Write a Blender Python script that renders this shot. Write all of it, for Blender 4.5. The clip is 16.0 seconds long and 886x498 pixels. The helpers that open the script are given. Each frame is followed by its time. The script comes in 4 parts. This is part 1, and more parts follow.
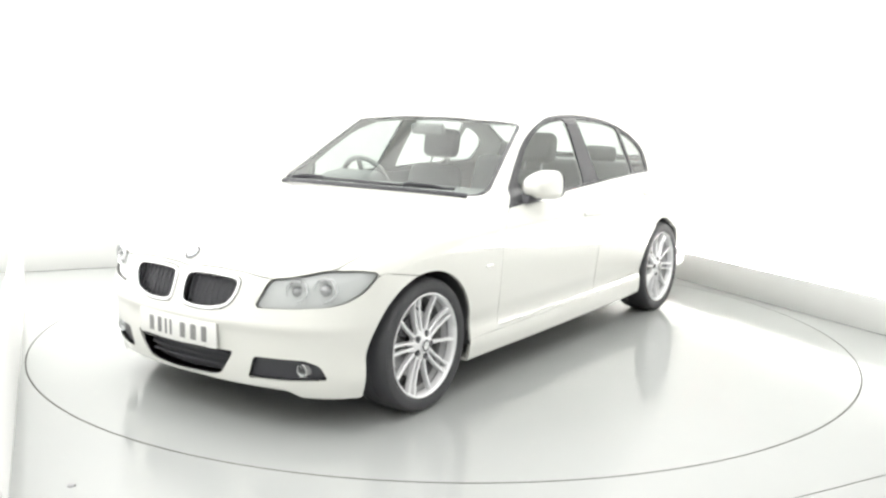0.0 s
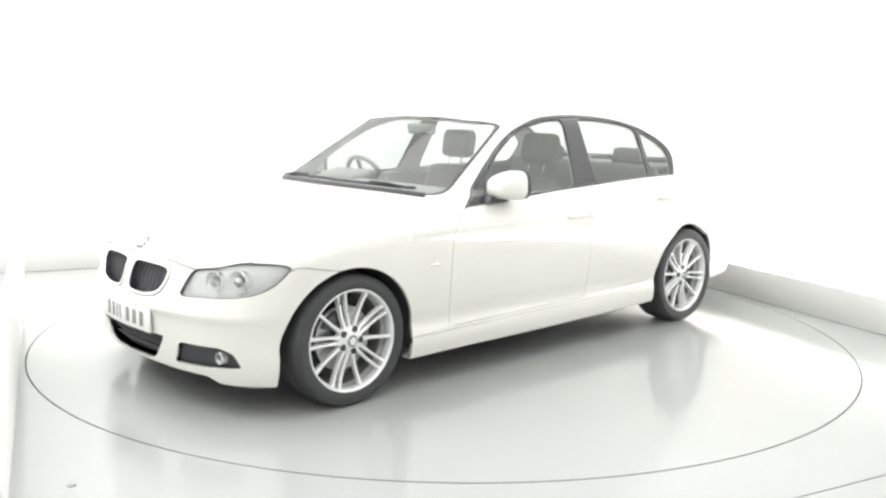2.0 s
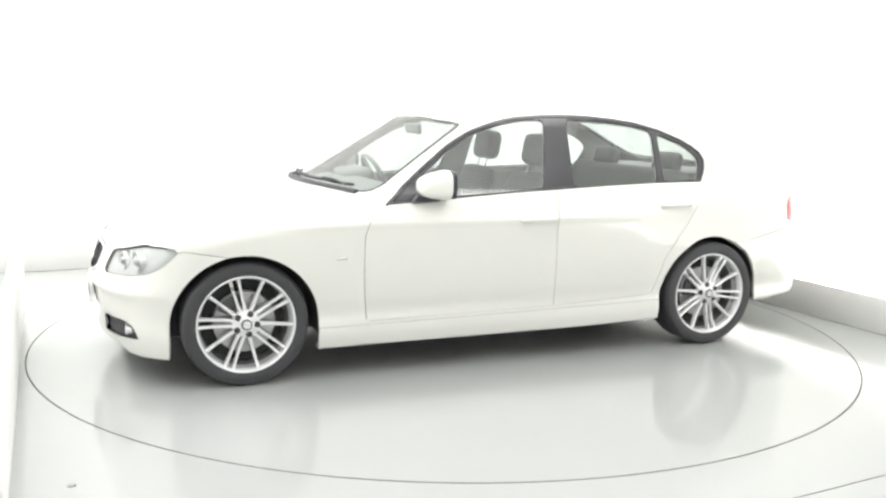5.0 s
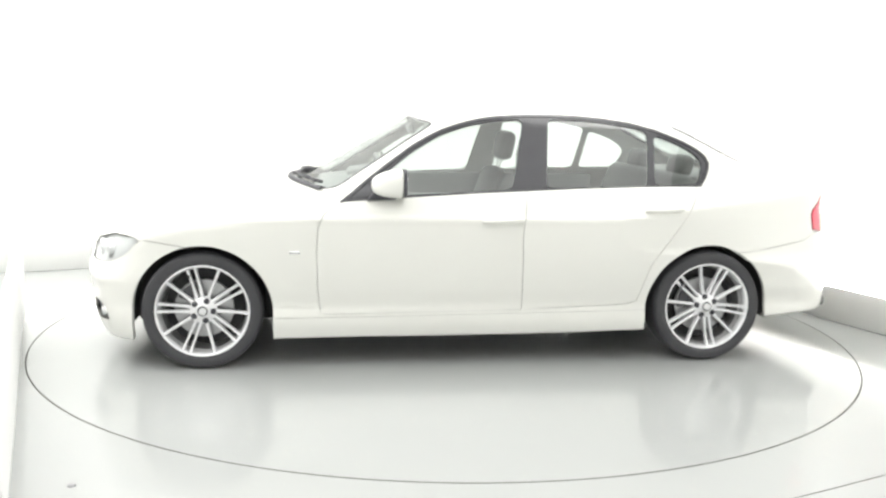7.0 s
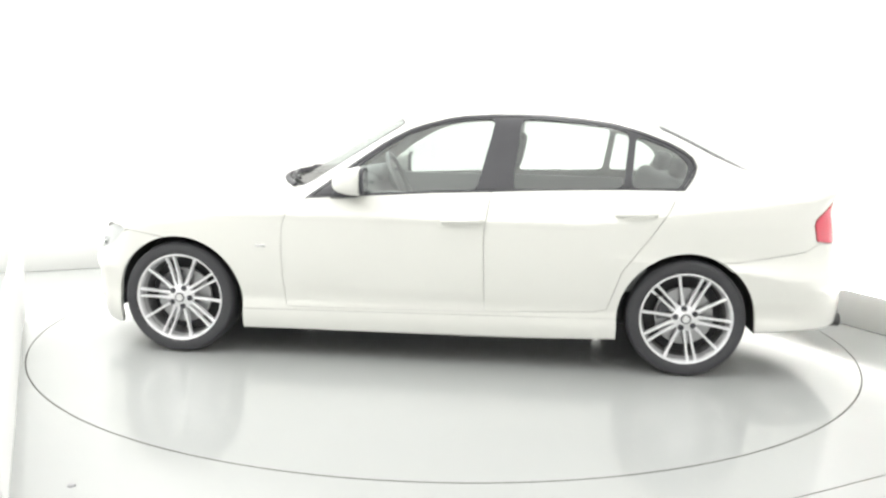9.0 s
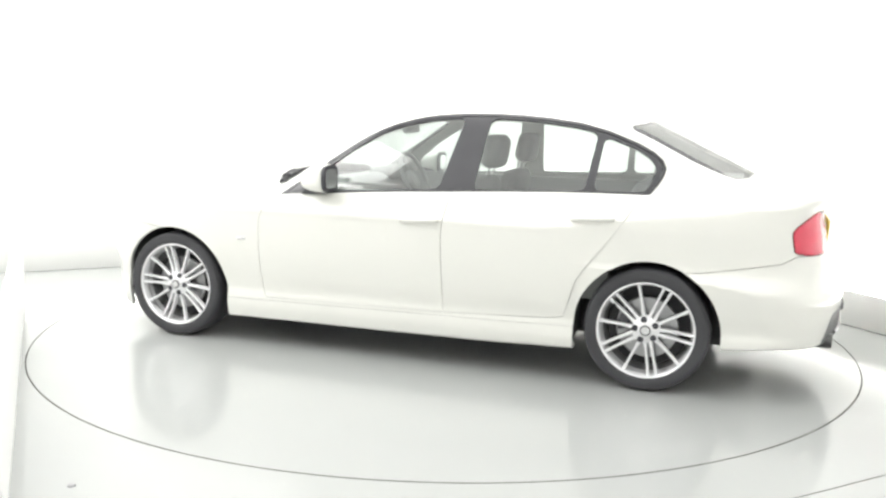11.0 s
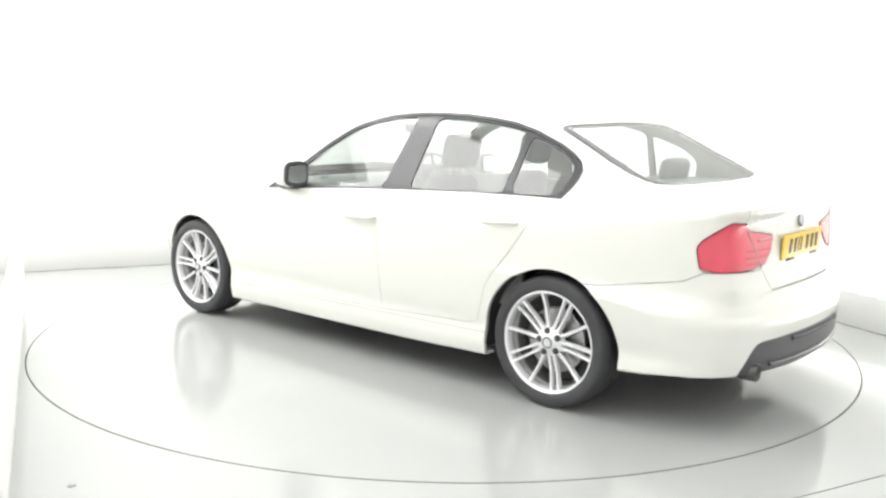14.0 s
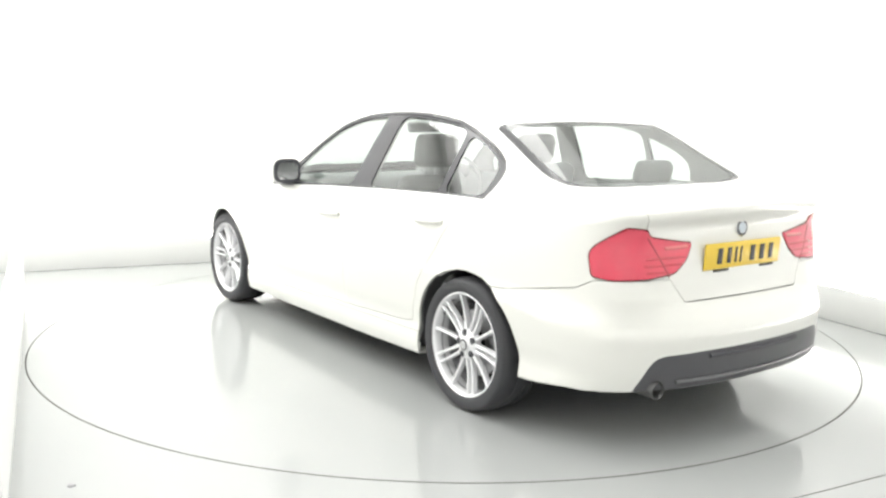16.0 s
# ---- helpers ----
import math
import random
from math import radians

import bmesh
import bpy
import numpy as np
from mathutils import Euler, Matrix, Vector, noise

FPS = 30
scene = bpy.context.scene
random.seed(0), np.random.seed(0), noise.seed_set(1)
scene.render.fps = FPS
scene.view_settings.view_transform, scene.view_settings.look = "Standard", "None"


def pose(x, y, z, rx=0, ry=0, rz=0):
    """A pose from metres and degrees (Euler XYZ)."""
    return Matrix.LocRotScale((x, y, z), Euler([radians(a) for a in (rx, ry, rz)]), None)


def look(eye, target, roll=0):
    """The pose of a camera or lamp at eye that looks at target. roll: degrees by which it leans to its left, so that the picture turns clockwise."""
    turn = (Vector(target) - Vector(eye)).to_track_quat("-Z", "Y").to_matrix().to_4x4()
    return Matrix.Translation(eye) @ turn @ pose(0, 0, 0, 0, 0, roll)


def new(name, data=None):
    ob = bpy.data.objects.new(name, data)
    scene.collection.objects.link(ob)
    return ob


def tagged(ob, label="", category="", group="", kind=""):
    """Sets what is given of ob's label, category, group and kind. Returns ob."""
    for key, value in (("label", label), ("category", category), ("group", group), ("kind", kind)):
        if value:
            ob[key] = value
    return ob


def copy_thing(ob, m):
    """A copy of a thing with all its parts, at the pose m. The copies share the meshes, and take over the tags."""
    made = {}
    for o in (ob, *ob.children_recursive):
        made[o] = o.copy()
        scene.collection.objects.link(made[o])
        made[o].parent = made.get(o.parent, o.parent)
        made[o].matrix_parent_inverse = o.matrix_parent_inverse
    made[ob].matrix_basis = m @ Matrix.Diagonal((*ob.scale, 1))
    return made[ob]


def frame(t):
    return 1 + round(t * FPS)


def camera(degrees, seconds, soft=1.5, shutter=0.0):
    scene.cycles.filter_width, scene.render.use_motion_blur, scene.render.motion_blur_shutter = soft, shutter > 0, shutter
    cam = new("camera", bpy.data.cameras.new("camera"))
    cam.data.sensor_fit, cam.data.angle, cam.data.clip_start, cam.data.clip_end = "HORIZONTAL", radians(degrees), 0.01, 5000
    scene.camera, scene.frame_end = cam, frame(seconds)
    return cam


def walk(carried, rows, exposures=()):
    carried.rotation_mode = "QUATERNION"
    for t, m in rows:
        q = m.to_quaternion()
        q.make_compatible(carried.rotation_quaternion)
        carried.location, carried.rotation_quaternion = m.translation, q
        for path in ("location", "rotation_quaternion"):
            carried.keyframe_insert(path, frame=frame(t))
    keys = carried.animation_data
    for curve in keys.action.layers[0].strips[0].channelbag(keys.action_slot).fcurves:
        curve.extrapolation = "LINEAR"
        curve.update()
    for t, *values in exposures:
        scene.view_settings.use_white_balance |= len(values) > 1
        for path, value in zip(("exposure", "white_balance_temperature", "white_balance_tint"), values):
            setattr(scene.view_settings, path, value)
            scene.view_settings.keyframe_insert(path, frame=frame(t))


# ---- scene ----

# ---- camera: stands still before the turntable ----
cam = camera(52.76, 16.0, soft=2.5)
EYE = Vector((-0.017, -5.595, 1.382))
AIM = EYE + Vector((0, math.cos(-0.15686), math.sin(-0.15686)))
walk(cam, [(0, look(EYE, AIM, 1.206)), (16, look(EYE, AIM, 1.206))])

# ---- light: an assumed white ceiling panel out of view, plus added fill lamps ----
world = bpy.data.worlds.new("studio_air")
scene.world = world
world.use_nodes = True
world.node_tree.nodes["Background"].inputs[0].default_value = (1, 1, 1, 1)
world.node_tree.nodes["Background"].inputs[1].default_value = 0.3
scene.view_settings.exposure = 0.0
ROOM = 25.0                      # turn of the studio's walls
PANEL_POWER = 376.0


def room(a, b, z=0.0):
    c, s = math.cos(radians(ROOM)), math.sin(radians(ROOM))
    return Vector((a * c - b * s, a * s + b * c, z))


def unseen_lamp(a, b, z, w, d, power):
    data = bpy.data.lights.new("unseen_ceiling_light", "AREA")
    data.shape, data.size, data.size_y, data.energy = "RECTANGLE", w, d, power
    data.color = (1.0, 0.995, 0.97)
    ob = new("unseen_ceiling_light", data)
    ob.matrix_world = Matrix.Translation(room(a, b, z)) @ pose(0, 0, 0, 0, 0, ROOM)
    return ob


unseen_lamp(-2.2, -3.0, 4.15, 9.4, 11.4, PANEL_POWER)     # one luminous ceiling, assumed and out of view
unseen_lamp(-4.9, 0.6, 4.12, 3.0, 3.6, 116.0)               # two lamps added out of view to brighten the far corner
unseen_lamp(-2.6, 1.5, 4.12, 2.0, 2.2, 74.0)
# Another added lamp, unseen, that lifts the right-hand wall.
unseen_lamp(1.3, 0.2, 4.12, 1.4, 4.4, 58.0)


# ---- materials ----
def material(name, colour, rough=0.5, metal=0.0, vary=0.06, scale=8.0, bump=0.0, bump_scale=200.0, coat=0.0, spec=0.5):
    m = bpy.data.materials.new(name)
    m.use_nodes = True
    nt = m.node_tree
    p = nt.nodes["Principled BSDF"]
    p.inputs["Base Color"].default_value = (*colour, 1)
    p.inputs["Roughness"].default_value, p.inputs["Metallic"].default_value = rough, metal
    p.inputs["Coat Weight"].default_value = coat
    p.inputs["Coat Roughness"].default_value = 0.04
    p.inputs["Specular IOR Level"].default_value = spec
    co = nt.nodes.new("ShaderNodeTexCoord")
    if vary:
        n = nt.nodes.new("ShaderNodeTexNoise")
        n.inputs["Scale"].default_value, n.inputs["Detail"].default_value = scale, 6
        nt.links.new(co.outputs["Object"], n.inputs["Vector"])
        r = nt.nodes.new("ShaderNodeMapRange")
        r.inputs["To Min"].default_value, r.inputs["To Max"].default_value = 1 - vary, 1 + vary
        nt.links.new(n.outputs["Fac"], r.inputs["Value"])
        mix = nt.nodes.new("ShaderNodeMix")
        mix.data_type, mix.blend_type = "RGBA", "MULTIPLY"
        mix.inputs["Factor"].default_value = 1
        mix.inputs["A"].default_value = (*colour, 1)
        nt.links.new(r.outputs["Result"], mix.inputs["B"])
        nt.links.new(mix.outputs["Result"], p.inputs["Base Color"])
        r2 = nt.nodes.new("ShaderNodeMapRange")
        r2.inputs["To Min"].default_value, r2.inputs["To Max"].default_value = rough * (1 - 1.5 * vary), min(1, rough * (1 + 1.5 * vary))
        nt.links.new(n.outputs["Fac"], r2.inputs["Value"])
        nt.links.new(r2.outputs["Result"], p.inputs["Roughness"])
    if bump:
        n2 = nt.nodes.new("ShaderNodeTexNoise")
        n2.inputs["Scale"].default_value, n2.inputs["Detail"].default_value = bump_scale, 3
        nt.links.new(co.outputs["Object"], n2.inputs["Vector"])
        bp = nt.nodes.new("ShaderNodeBump")
        bp.inputs["Strength"].default_value, bp.inputs["Distance"].default_value = bump, 0.002
        nt.links.new(n2.outputs["Fac"], bp.inputs["Height"])
        nt.links.new(bp.outputs["Normal"], p.inputs["Normal"])
    return m


def clear(name, tint, gloss=0.02, base=0.07):
    """Thin tinted sheet: lets light through, mirrors by its angle."""
    m = bpy.data.materials.new(name)
    m.use_nodes = True
    nt = m.node_tree
    nt.nodes.clear()
    out = nt.nodes.new("ShaderNodeOutputMaterial")
    t, g, mix, lw, pw, ad = (nt.nodes.new("ShaderNode" + k) for k in ("BsdfTransparent", "BsdfGlossy", "MixShader", "LayerWeight", "Math", "Math"))
    pw.operation, ad.operation = "POWER", "MULTIPLY_ADD"
    pw.inputs[1].default_value = 4.0
    ad.inputs[1].default_value, ad.inputs[2].default_value = 0.48, base
    lw.inputs["Blend"].default_value = 0.5
    t.inputs["Color"].default_value = (*tint, 1)
    g.inputs["Roughness"].default_value = gloss
    nt.links.new(lw.outputs["Facing"], pw.inputs[0])
    nt.links.new(pw.outputs[0], ad.inputs[0])
    nt.links.new(ad.outputs[0], mix.inputs[0])
    nt.links.new(t.outputs[0], mix.inputs[1])
    nt.links.new(g.outputs[0], mix.inputs[2])
    nt.links.new(mix.outputs[0], out.inputs[0])
    return m


PAINT = material("white_car_paint", (0.77, 0.77, 0.73), 0.28, vary=0.004, scale=3, coat=1.0)
TRIM = material("black_window_trim", (0.062, 0.062, 0.068), 0.25, vary=0.1, spec=0.4)
FRAME = material("black_door_frame", (0.055, 0.055, 0.062), 0.18, vary=0.1, spec=0.5)
PLASTIC = material("black_plastic", (0.048, 0.048, 0.056), 0.5, vary=0.15, bump=0.15)
GREY_PLASTIC = material("dark_grey_plastic", (0.075, 0.075, 0.082), 0.35, vary=0.1)
RUBBER = material("tyre_rubber", (0.047, 0.047, 0.052), 0.6, vary=0.2, scale=30, bump=0.2, bump_scale=120)
CHROME = material("chrome", (0.82, 0.82, 0.83), 0.12, 1.0, vary=0.04)
ALLOY = material("silver_alloy", (0.82, 0.82, 0.835), 0.34, 0.35, vary=0.05, scale=25)
BARREL = material("dull_rim_barrel", (0.30, 0.30, 0.31), 0.42, 0.6, vary=0.15, scale=30)
# Front plate ink, paled in colour for the glare that washes it out.
GREY_INK = material("glare_paled_ink", (0.24, 0.24, 0.24), 0.5, vary=0.1)
DARK_METAL = material("dark_brake_metal", (0.22, 0.22, 0.23), 0.35, 0.9, vary=0.15, scale=40)
STEEL = material("brushed_steel", (0.42, 0.42, 0.43), 0.35, 1.0, vary=0.1)
DARK_EXHAUST = material("dark_exhaust_metal", (0.11, 0.11, 0.11), 0.4, 0.7, vary=0.2, scale=40)
SHELL = material("inner_body_grey", (0.66, 0.66, 0.64), 0.7, vary=0.06)
SEAT_CLOTH = material("grey_seat_cloth", (0.12, 0.125, 0.125), 0.8, vary=0.1, scale=20, bump=0.05)
DASH = material("dark_dashboard", (0.24, 0.25, 0.245), 0.6, vary=0.1, bump=0.2)
GLASS = clear("window_glass", (0.79, 0.84, 0.82), 0.02, 0.13)
LAMP_GLASS = clear("lamp_lens", (0.95, 0.96, 0.96), 0.03, 0.05)
REFLECTOR = material("lamp_reflector", (0.88, 0.89, 0.90), 0.25, 0.7, vary=0.1, scale=20)
LAMP_BODY = material("lamp_housing_grey", (0.60, 0.61, 0.61), 0.4, 0.0, vary=0.08, scale=20)
RED = material("red_lamp_lens", (0.70, 0.055, 0.10), 0.15, vary=0.12, scale=12, coat=1.0)
DARK_RED = material("dark_red_lamp_lens", (0.30, 0.012, 0.024), 0.2, vary=0.12, scale=12, coat=1.0)
BAND_RED = material("deep_red_lamp_lens", (0.54, 0.024, 0.048), 0.15, vary=0.12, scale=12, coat=1.0)
PALE_RED = material("pale_red_lamp_lens", (0.70, 0.16, 0.17), 0.15, vary=0.1, scale=12, coat=1.0)
YELLOW = material("yellow_plate", (0.80, 0.56, 0.06), 0.35, vary=0.03)
WHITE_PLATE = material("white_plate", (0.80, 0.80, 0.78), 0.35, vary=0.03)
BLACK_INK = material("black_ink", (0.03, 0.03, 0.03), 0.5, vary=0.05)
BADGE_BLUE = material("badge_blue_grey", (0.50, 0.55, 0.60), 0.3, vary=0.05)
UNDER = material("underbody_black", (0.05, 0.05, 0.052), 0.8, vary=0.2)
FLOOR_GREY = material("grey_floor_paint", (0.40, 0.411, 0.405), 0.13, vary=0.03, scale=1.4, bump=0.03, bump_scale=60)
DISC_GREY = material("grey_turntable_paint", (0.395, 0.406, 0.40), 0.125, vary=0.035, scale=1.1, bump=0.02, bump_scale=60)
GAP = material("dark_joint", (0.15, 0.15, 0.145), 0.8, vary=0.1)
SKIRT = material("pale_grey_skirting", (0.66, 0.665, 0.65), 0.6, vary=0.02, scale=2)
WALL = material("white_studio_wall", (0.93, 0.93, 0.92), 0.8, vary=0.01, scale=1.0, bump=0.05, bump_scale=80)
STRIP = material("glowing_light_strip", (0.9, 0.9, 0.9), 0.6, vary=0)
STRIP.node_tree.nodes["Principled BSDF"].inputs["Emission Color"].default_value = (1.0, 0.99, 0.96, 1)
STRIP.node_tree.nodes["Principled BSDF"].inputs["Emission Strength"].default_value = 31.0
CEIL = material("white_ceiling", (0.85, 0.85, 0.84), 0.8, vary=0.01)


# ---- mesh helpers ----
def part(name, bm, mat, parent=None, label="", smooth=True):
    me = bpy.data.meshes.new(name)
    bm.normal_update()
    bm.to_mesh(me)
    bm.free()
    if smooth:
        for p in me.polygons:
            p.use_smooth = True
        me.set_sharp_from_angle(angle=radians(38))
    me.materials.append(mat)
    ob = new(name, me)
    ob.parent = parent
    if label:
        ob["label"] = label
    return ob


def box(bm, size, m=None, bevel=0.0, seg=2, taper=None):
    made = bmesh.ops.create_cube(bm, size=1.0)["verts"]
    for v in made:
        v.co = Vector((v.co.x * size[0], v.co.y * size[1], v.co.z * size[2]))
        if taper and v.co.z > 0:
            v.co.x, v.co.y = v.co.x * taper[0], v.co.y * taper[1]
    if bevel:
        edges = list({e for v in made for e in v.link_edges})
        out = bmesh.ops.bevel(bm, geom=edges, offset=bevel, segments=seg, profile=0.5, affect="EDGES")
        made = list({v for f in out["faces"] for v in f.verts} | {v for v in made if v.is_valid})
    if m is not None:
        bmesh.ops.transform(bm, matrix=m, verts=made)
    return bm


def rbox(size, m=None, bevel=0.01, seg=2, taper=None):
    return box(bmesh.new(), size, m, bevel, seg, taper)


def lathe(profile, n=48, m=None, bm=None, closed=False):
    """Turns (radius, height) pairs about the z axis."""
    bm = bm or bmesh.new()
    rings = []
    for r, z in profile:
        if r < 1e-6:
            rings.append([bm.verts.new((0, 0, z))] * n)
        else:
            rings.append([bm.verts.new((r * math.cos(2 * math.pi * i / n), r * math.sin(2 * math.pi * i / n), z)) for i in range(n)])
    pairs = list(zip(rings, rings[1:])) + ([(rings[-1], rings[0])] if closed else [])
    for a, b in pairs:
        for i in range(n):
            j = (i + 1) % n
            vs = list(dict.fromkeys((a[i], a[j], b[j], b[i])))
            if len(vs) > 2:
                bm.faces.new(vs)
    if m is not None:
        bmesh.ops.transform(bm, matrix=m, verts=list({v for r in rings for v in r}))
    return bm


def prism(points, depth, m=None, bevel=0.0, bm=None):
    """A flat outline in x, z pulled out along y."""
    bm = bm or bmesh.new()
    lo = [bm.verts.new((x, 0, z)) for x, z in points]
    hi = [bm.verts.new((x, depth, z)) for x, z in points]
    bm.faces.new(lo)
    bm.faces.new(hi[::-1])
    for i in range(len(lo)):
        j = (i + 1) % len(lo)
        bm.faces.new((lo[j], lo[i], hi[i], hi[j]))
    bmesh.ops.recalc_face_normals(bm, faces=bm.faces[:])
    if bevel:
        bmesh.ops.bevel(bm, geom=bm.edges[:], offset=bevel, segments=2, profile=0.5, affect="EDGES")
    if m is not None:
        bmesh.ops.transform(bm, matrix=m, verts=bm.verts[:])
    return bm


def tube(path, radius, n=8, bm=None):
    bm = bm or bmesh.new()
    pts = [Vector(p) for p in path]
    rings = []
    for i, p in enumerate(pts):
        d = (pts[min(i + 1, len(pts) - 1)] - pts[max(i - 1, 0)]).normalized()
        u = d.orthogonal().normalized() if abs(d.z) > 0.95 else d.cross(Vector((0, 0, 1))).normalized()
        w = d.cross(u)
        rings.append([bm.verts.new(p + radius * (math.cos(k * 2 * math.pi / n) * u + math.sin(k * 2 * math.pi / n) * w)) for k in range(n)])
    for a, b in zip(rings, rings[1:]):
        for k in range(n):
            bm.faces.new((a[k], a[(k + 1) % n], b[(k + 1) % n], b[k]))
    bm.faces.new(rings[0][::-1])
    bm.faces.new(rings[-1])
    bmesh.ops.recalc_face_normals(bm, faces=bm.faces[:])
    return bm


# ---- studio ----
TURN = pose(0, 0, 0, 0, 0, ROOM)


def slab(name, a0, a1, b0, b1, z0, z1, mat, label, category, bevel=0.0):
    m = TURN @ Matrix.Translation(((a0 + a1) / 2, (b0 + b1) / 2, (z0 + z1) / 2))
    ob = part(name, rbox((a1 - a0, b1 - b0, z1 - z0), None, bevel) if bevel else box(bmesh.new(), (a1 - a0, b1 - b0, z1 - z0)), mat, None, label, bool(bevel))
    ob.matrix_world = m
    return tagged(ob, category=category, kind="structure")


RADIUS = 2.44
slab("floor", -7, 3.9, -9.0, 3.1, -0.30, -0.24, FLOOR_GREY, "pale grey painted studio floor, smooth and glossy", "floor")


def platform():
    """Square floor field with a round hole for the turntable."""
    bm = bmesh.new()
    n, hole = 192, RADIUS + 0.004
    outer = []
    a0, a1, b0, b1 = -2.47, 3.735, -8.9, 2.795
    for i in range(n):
        t = 2 * math.pi * i / n
        c, s = math.cos(t), math.sin(t)
        k = min((a1 if c > 0 else -a0 + 4.4) / max(abs(c), 1e-6), (b1 if s > 0 else -b0) / max(abs(s), 1e-6))
        outer.append((c * k, s * k))
    rings = [[bm.verts.new((x, y, 0)) for x, y in outer]]
    rings.append([bm.verts.new((hole * math.cos(2 * math.pi * i / n), hole * math.sin(2 * math.pi * i / n), 0)) for i in range(n)])
    rings.append([bm.verts.new((v.co.x, v.co.y, -0.24)) for v in rings[1]])
    for p, q in zip(rings, rings[1:]):
        for i in range(n):
            bm.faces.new((p[i], p[(i + 1) % n], q[(i + 1) % n], q[i]))
    ob = part("floor_surface", bm, FLOOR_GREY, None, "pale grey glossy floor round a flush turntable", False)
    ob.matrix_world = TURN
    return tagged(ob, category="floor", kind="structure")


platform()
side_panel = part("partition", box(bmesh.new(), (0.05, 3.75, 0.45), pose(-0.025, -1.875, 0.225)), WALL, None, "low white partition panel beside the turntable", False)
side_panel.matrix_world = pose(-2.909, 0.467, 0, 0, 0, 24.04)
tagged(side_panel, category="partition", kind="structure")
seam = part("floor_seam_2", box(bmesh.new(), (6.17, 0.005, 0.001)), GAP, None, "thin dark straight floor seam", False)
seam.matrix_world = pose(0, 0, 0, 0, 0, 27.5) @ pose(0.615, -2.8205, 0.0005)
tagged(seam, category="seam", kind="structure")
NEAR, BACK, LEDGE, LEDGE_TOP = 2.545, 2.78, 0.115, 0.233      # plinth fronts, depth and height
slab("wall_back", -7, NEAR + LEDGE + 0.15, BACK + LEDGE, BACK + LEDGE + 0.15, -0.3, 4.2, WALL, "plain white studio wall, brightly lit from below", "wall")
slab("wall_side", NEAR + LEDGE, NEAR + LEDGE + 0.15, -9.0, BACK + LEDGE, -0.3, 4.2, WALL, "plain white studio wall, brightly lit from below", "wall")
slab("baseboard", NEAR, NEAR + LEDGE, -9.0, BACK + LEDGE, 0.002, LEDGE_TOP, SKIRT, "pale grey plinth along the wall with a light strip on top", "plinth", 0.004)
slab("baseboard", -7, NEAR, BACK, BACK + LEDGE, 0.002, LEDGE_TOP, SKIRT, "pale grey plinth along the wall with a light strip on top", "plinth", 0.004)
slab("light_strip_1", NEAR + 0.03, NEAR + 0.08, -4.5, BACK + 0.03, LEDGE_TOP, LEDGE_TOP + 0.006, STRIP, "glowing white light strip on the plinth", "light strip")
slab("light_strip_2", -6.5, NEAR + 0.025, BACK + 0.03, BACK + 0.08, LEDGE_TOP, LEDGE_TOP + 0.006, STRIP, "glowing white light strip on the plinth", "light strip")
# Assumed walls and ceiling out of view, closing the room to bounce light.
slab("unseen_wall_far", -7.1, -7.0, -9, BACK + LEDGE, -0.3, 4.2, WALL, "plain white studio wall", "wall")
slab("unseen_wall_rear", -7, NEAR + LEDGE, -9.1, -9.0, -0.3, 4.2, WALL, "plain white studio wall", "wall")
slab("ceiling", -7.1, 3.9, -9.1, 3.1, 4.2, 4.3, CEIL, "plain white studio ceiling, assumed and out of view", "ceiling")


bolt = part("floor_bolt", lathe([(0, 0.004), (0.010, 0.004), (0.015, 0.002), (0.016, 0.0), (0, 0.0)], 20), DARK_METAL, None, "small dark bolt head in the floor")
bolt.matrix_world = pose(-1.345, -2.534, 0)
tagged(bolt, category="bolt", kind="structure")


def turntable():
    r = RADIUS
    ob = part("turntable", lathe([(0, 0), (r - 0.001, 0), (r - 0.001, -0.004), (r - 0.001, -0.05), (0, -0.05)], 192), DISC_GREY, None,
              "round grey glossy turntable flush with the floor", True)
    part("edge_ring", lathe([(r - 0.004, -0.001), (r - 0.004, 0.0010), (r - 0.001, 0.0010), (r, 0.0), (r, -0.003)], 192), GAP, ob, "thin dark edge ring")
    return tagged(ob, category="turntable")


table = turntable()
# ---- body form: one smooth shape, x forward, y to the car's side, z up ----
def curve(xs, ys):
    xs, ys = np.array(xs, float), np.array(ys, float)
    d = np.gradient(ys, xs)

    def at(x):
        x = np.clip(x, xs[0], xs[-1])
        i = np.clip(np.searchsorted(xs, x) - 1, 0, len(xs) - 2)
        h = xs[i + 1] - xs[i]
        t = (x - xs[i]) / h
        return ((1 + 2 * t) * (1 - t) ** 2 * ys[i] + t * (1 - t) ** 2 * h * d[i]
                + t * t * (3 - 2 * t) * ys[i + 1] + t * t * (t - 1) * h * d[i + 1])
    return at


def smax(a, b, r):
    h = np.maximum(r - np.abs(a - b), 0) / r
    return np.maximum(a, b) + h * h * r * 0.25


def smin(a, b, r):
    return -smax(-a, -b, r)


PLAN = curve([-2.4, -2.1, -1.8, -1.38, -1.0, 0.0, 1.0, 1.38, 1.64, 1.9, 2.2],
             [0.80, 0.835, 0.865, 0.893, 0.900, 0.905, 0.898, 0.888, 0.868, 0.835, 0.78])
SECTION = curve([0.1, 0.17, 0.24, 0.285, 0.32, 0.42, 0.55, 0.66, 0.76, 0.805, 0.825, 0.845, 0.90, 0.95, 1.0],
                [0.055, 0.040, 0.028, 0.030, 0.036, 0.022, 0.008, 0.002, 0.001, 0.002, 0.013, 0.022, 0.050, 0.085, 0.13])
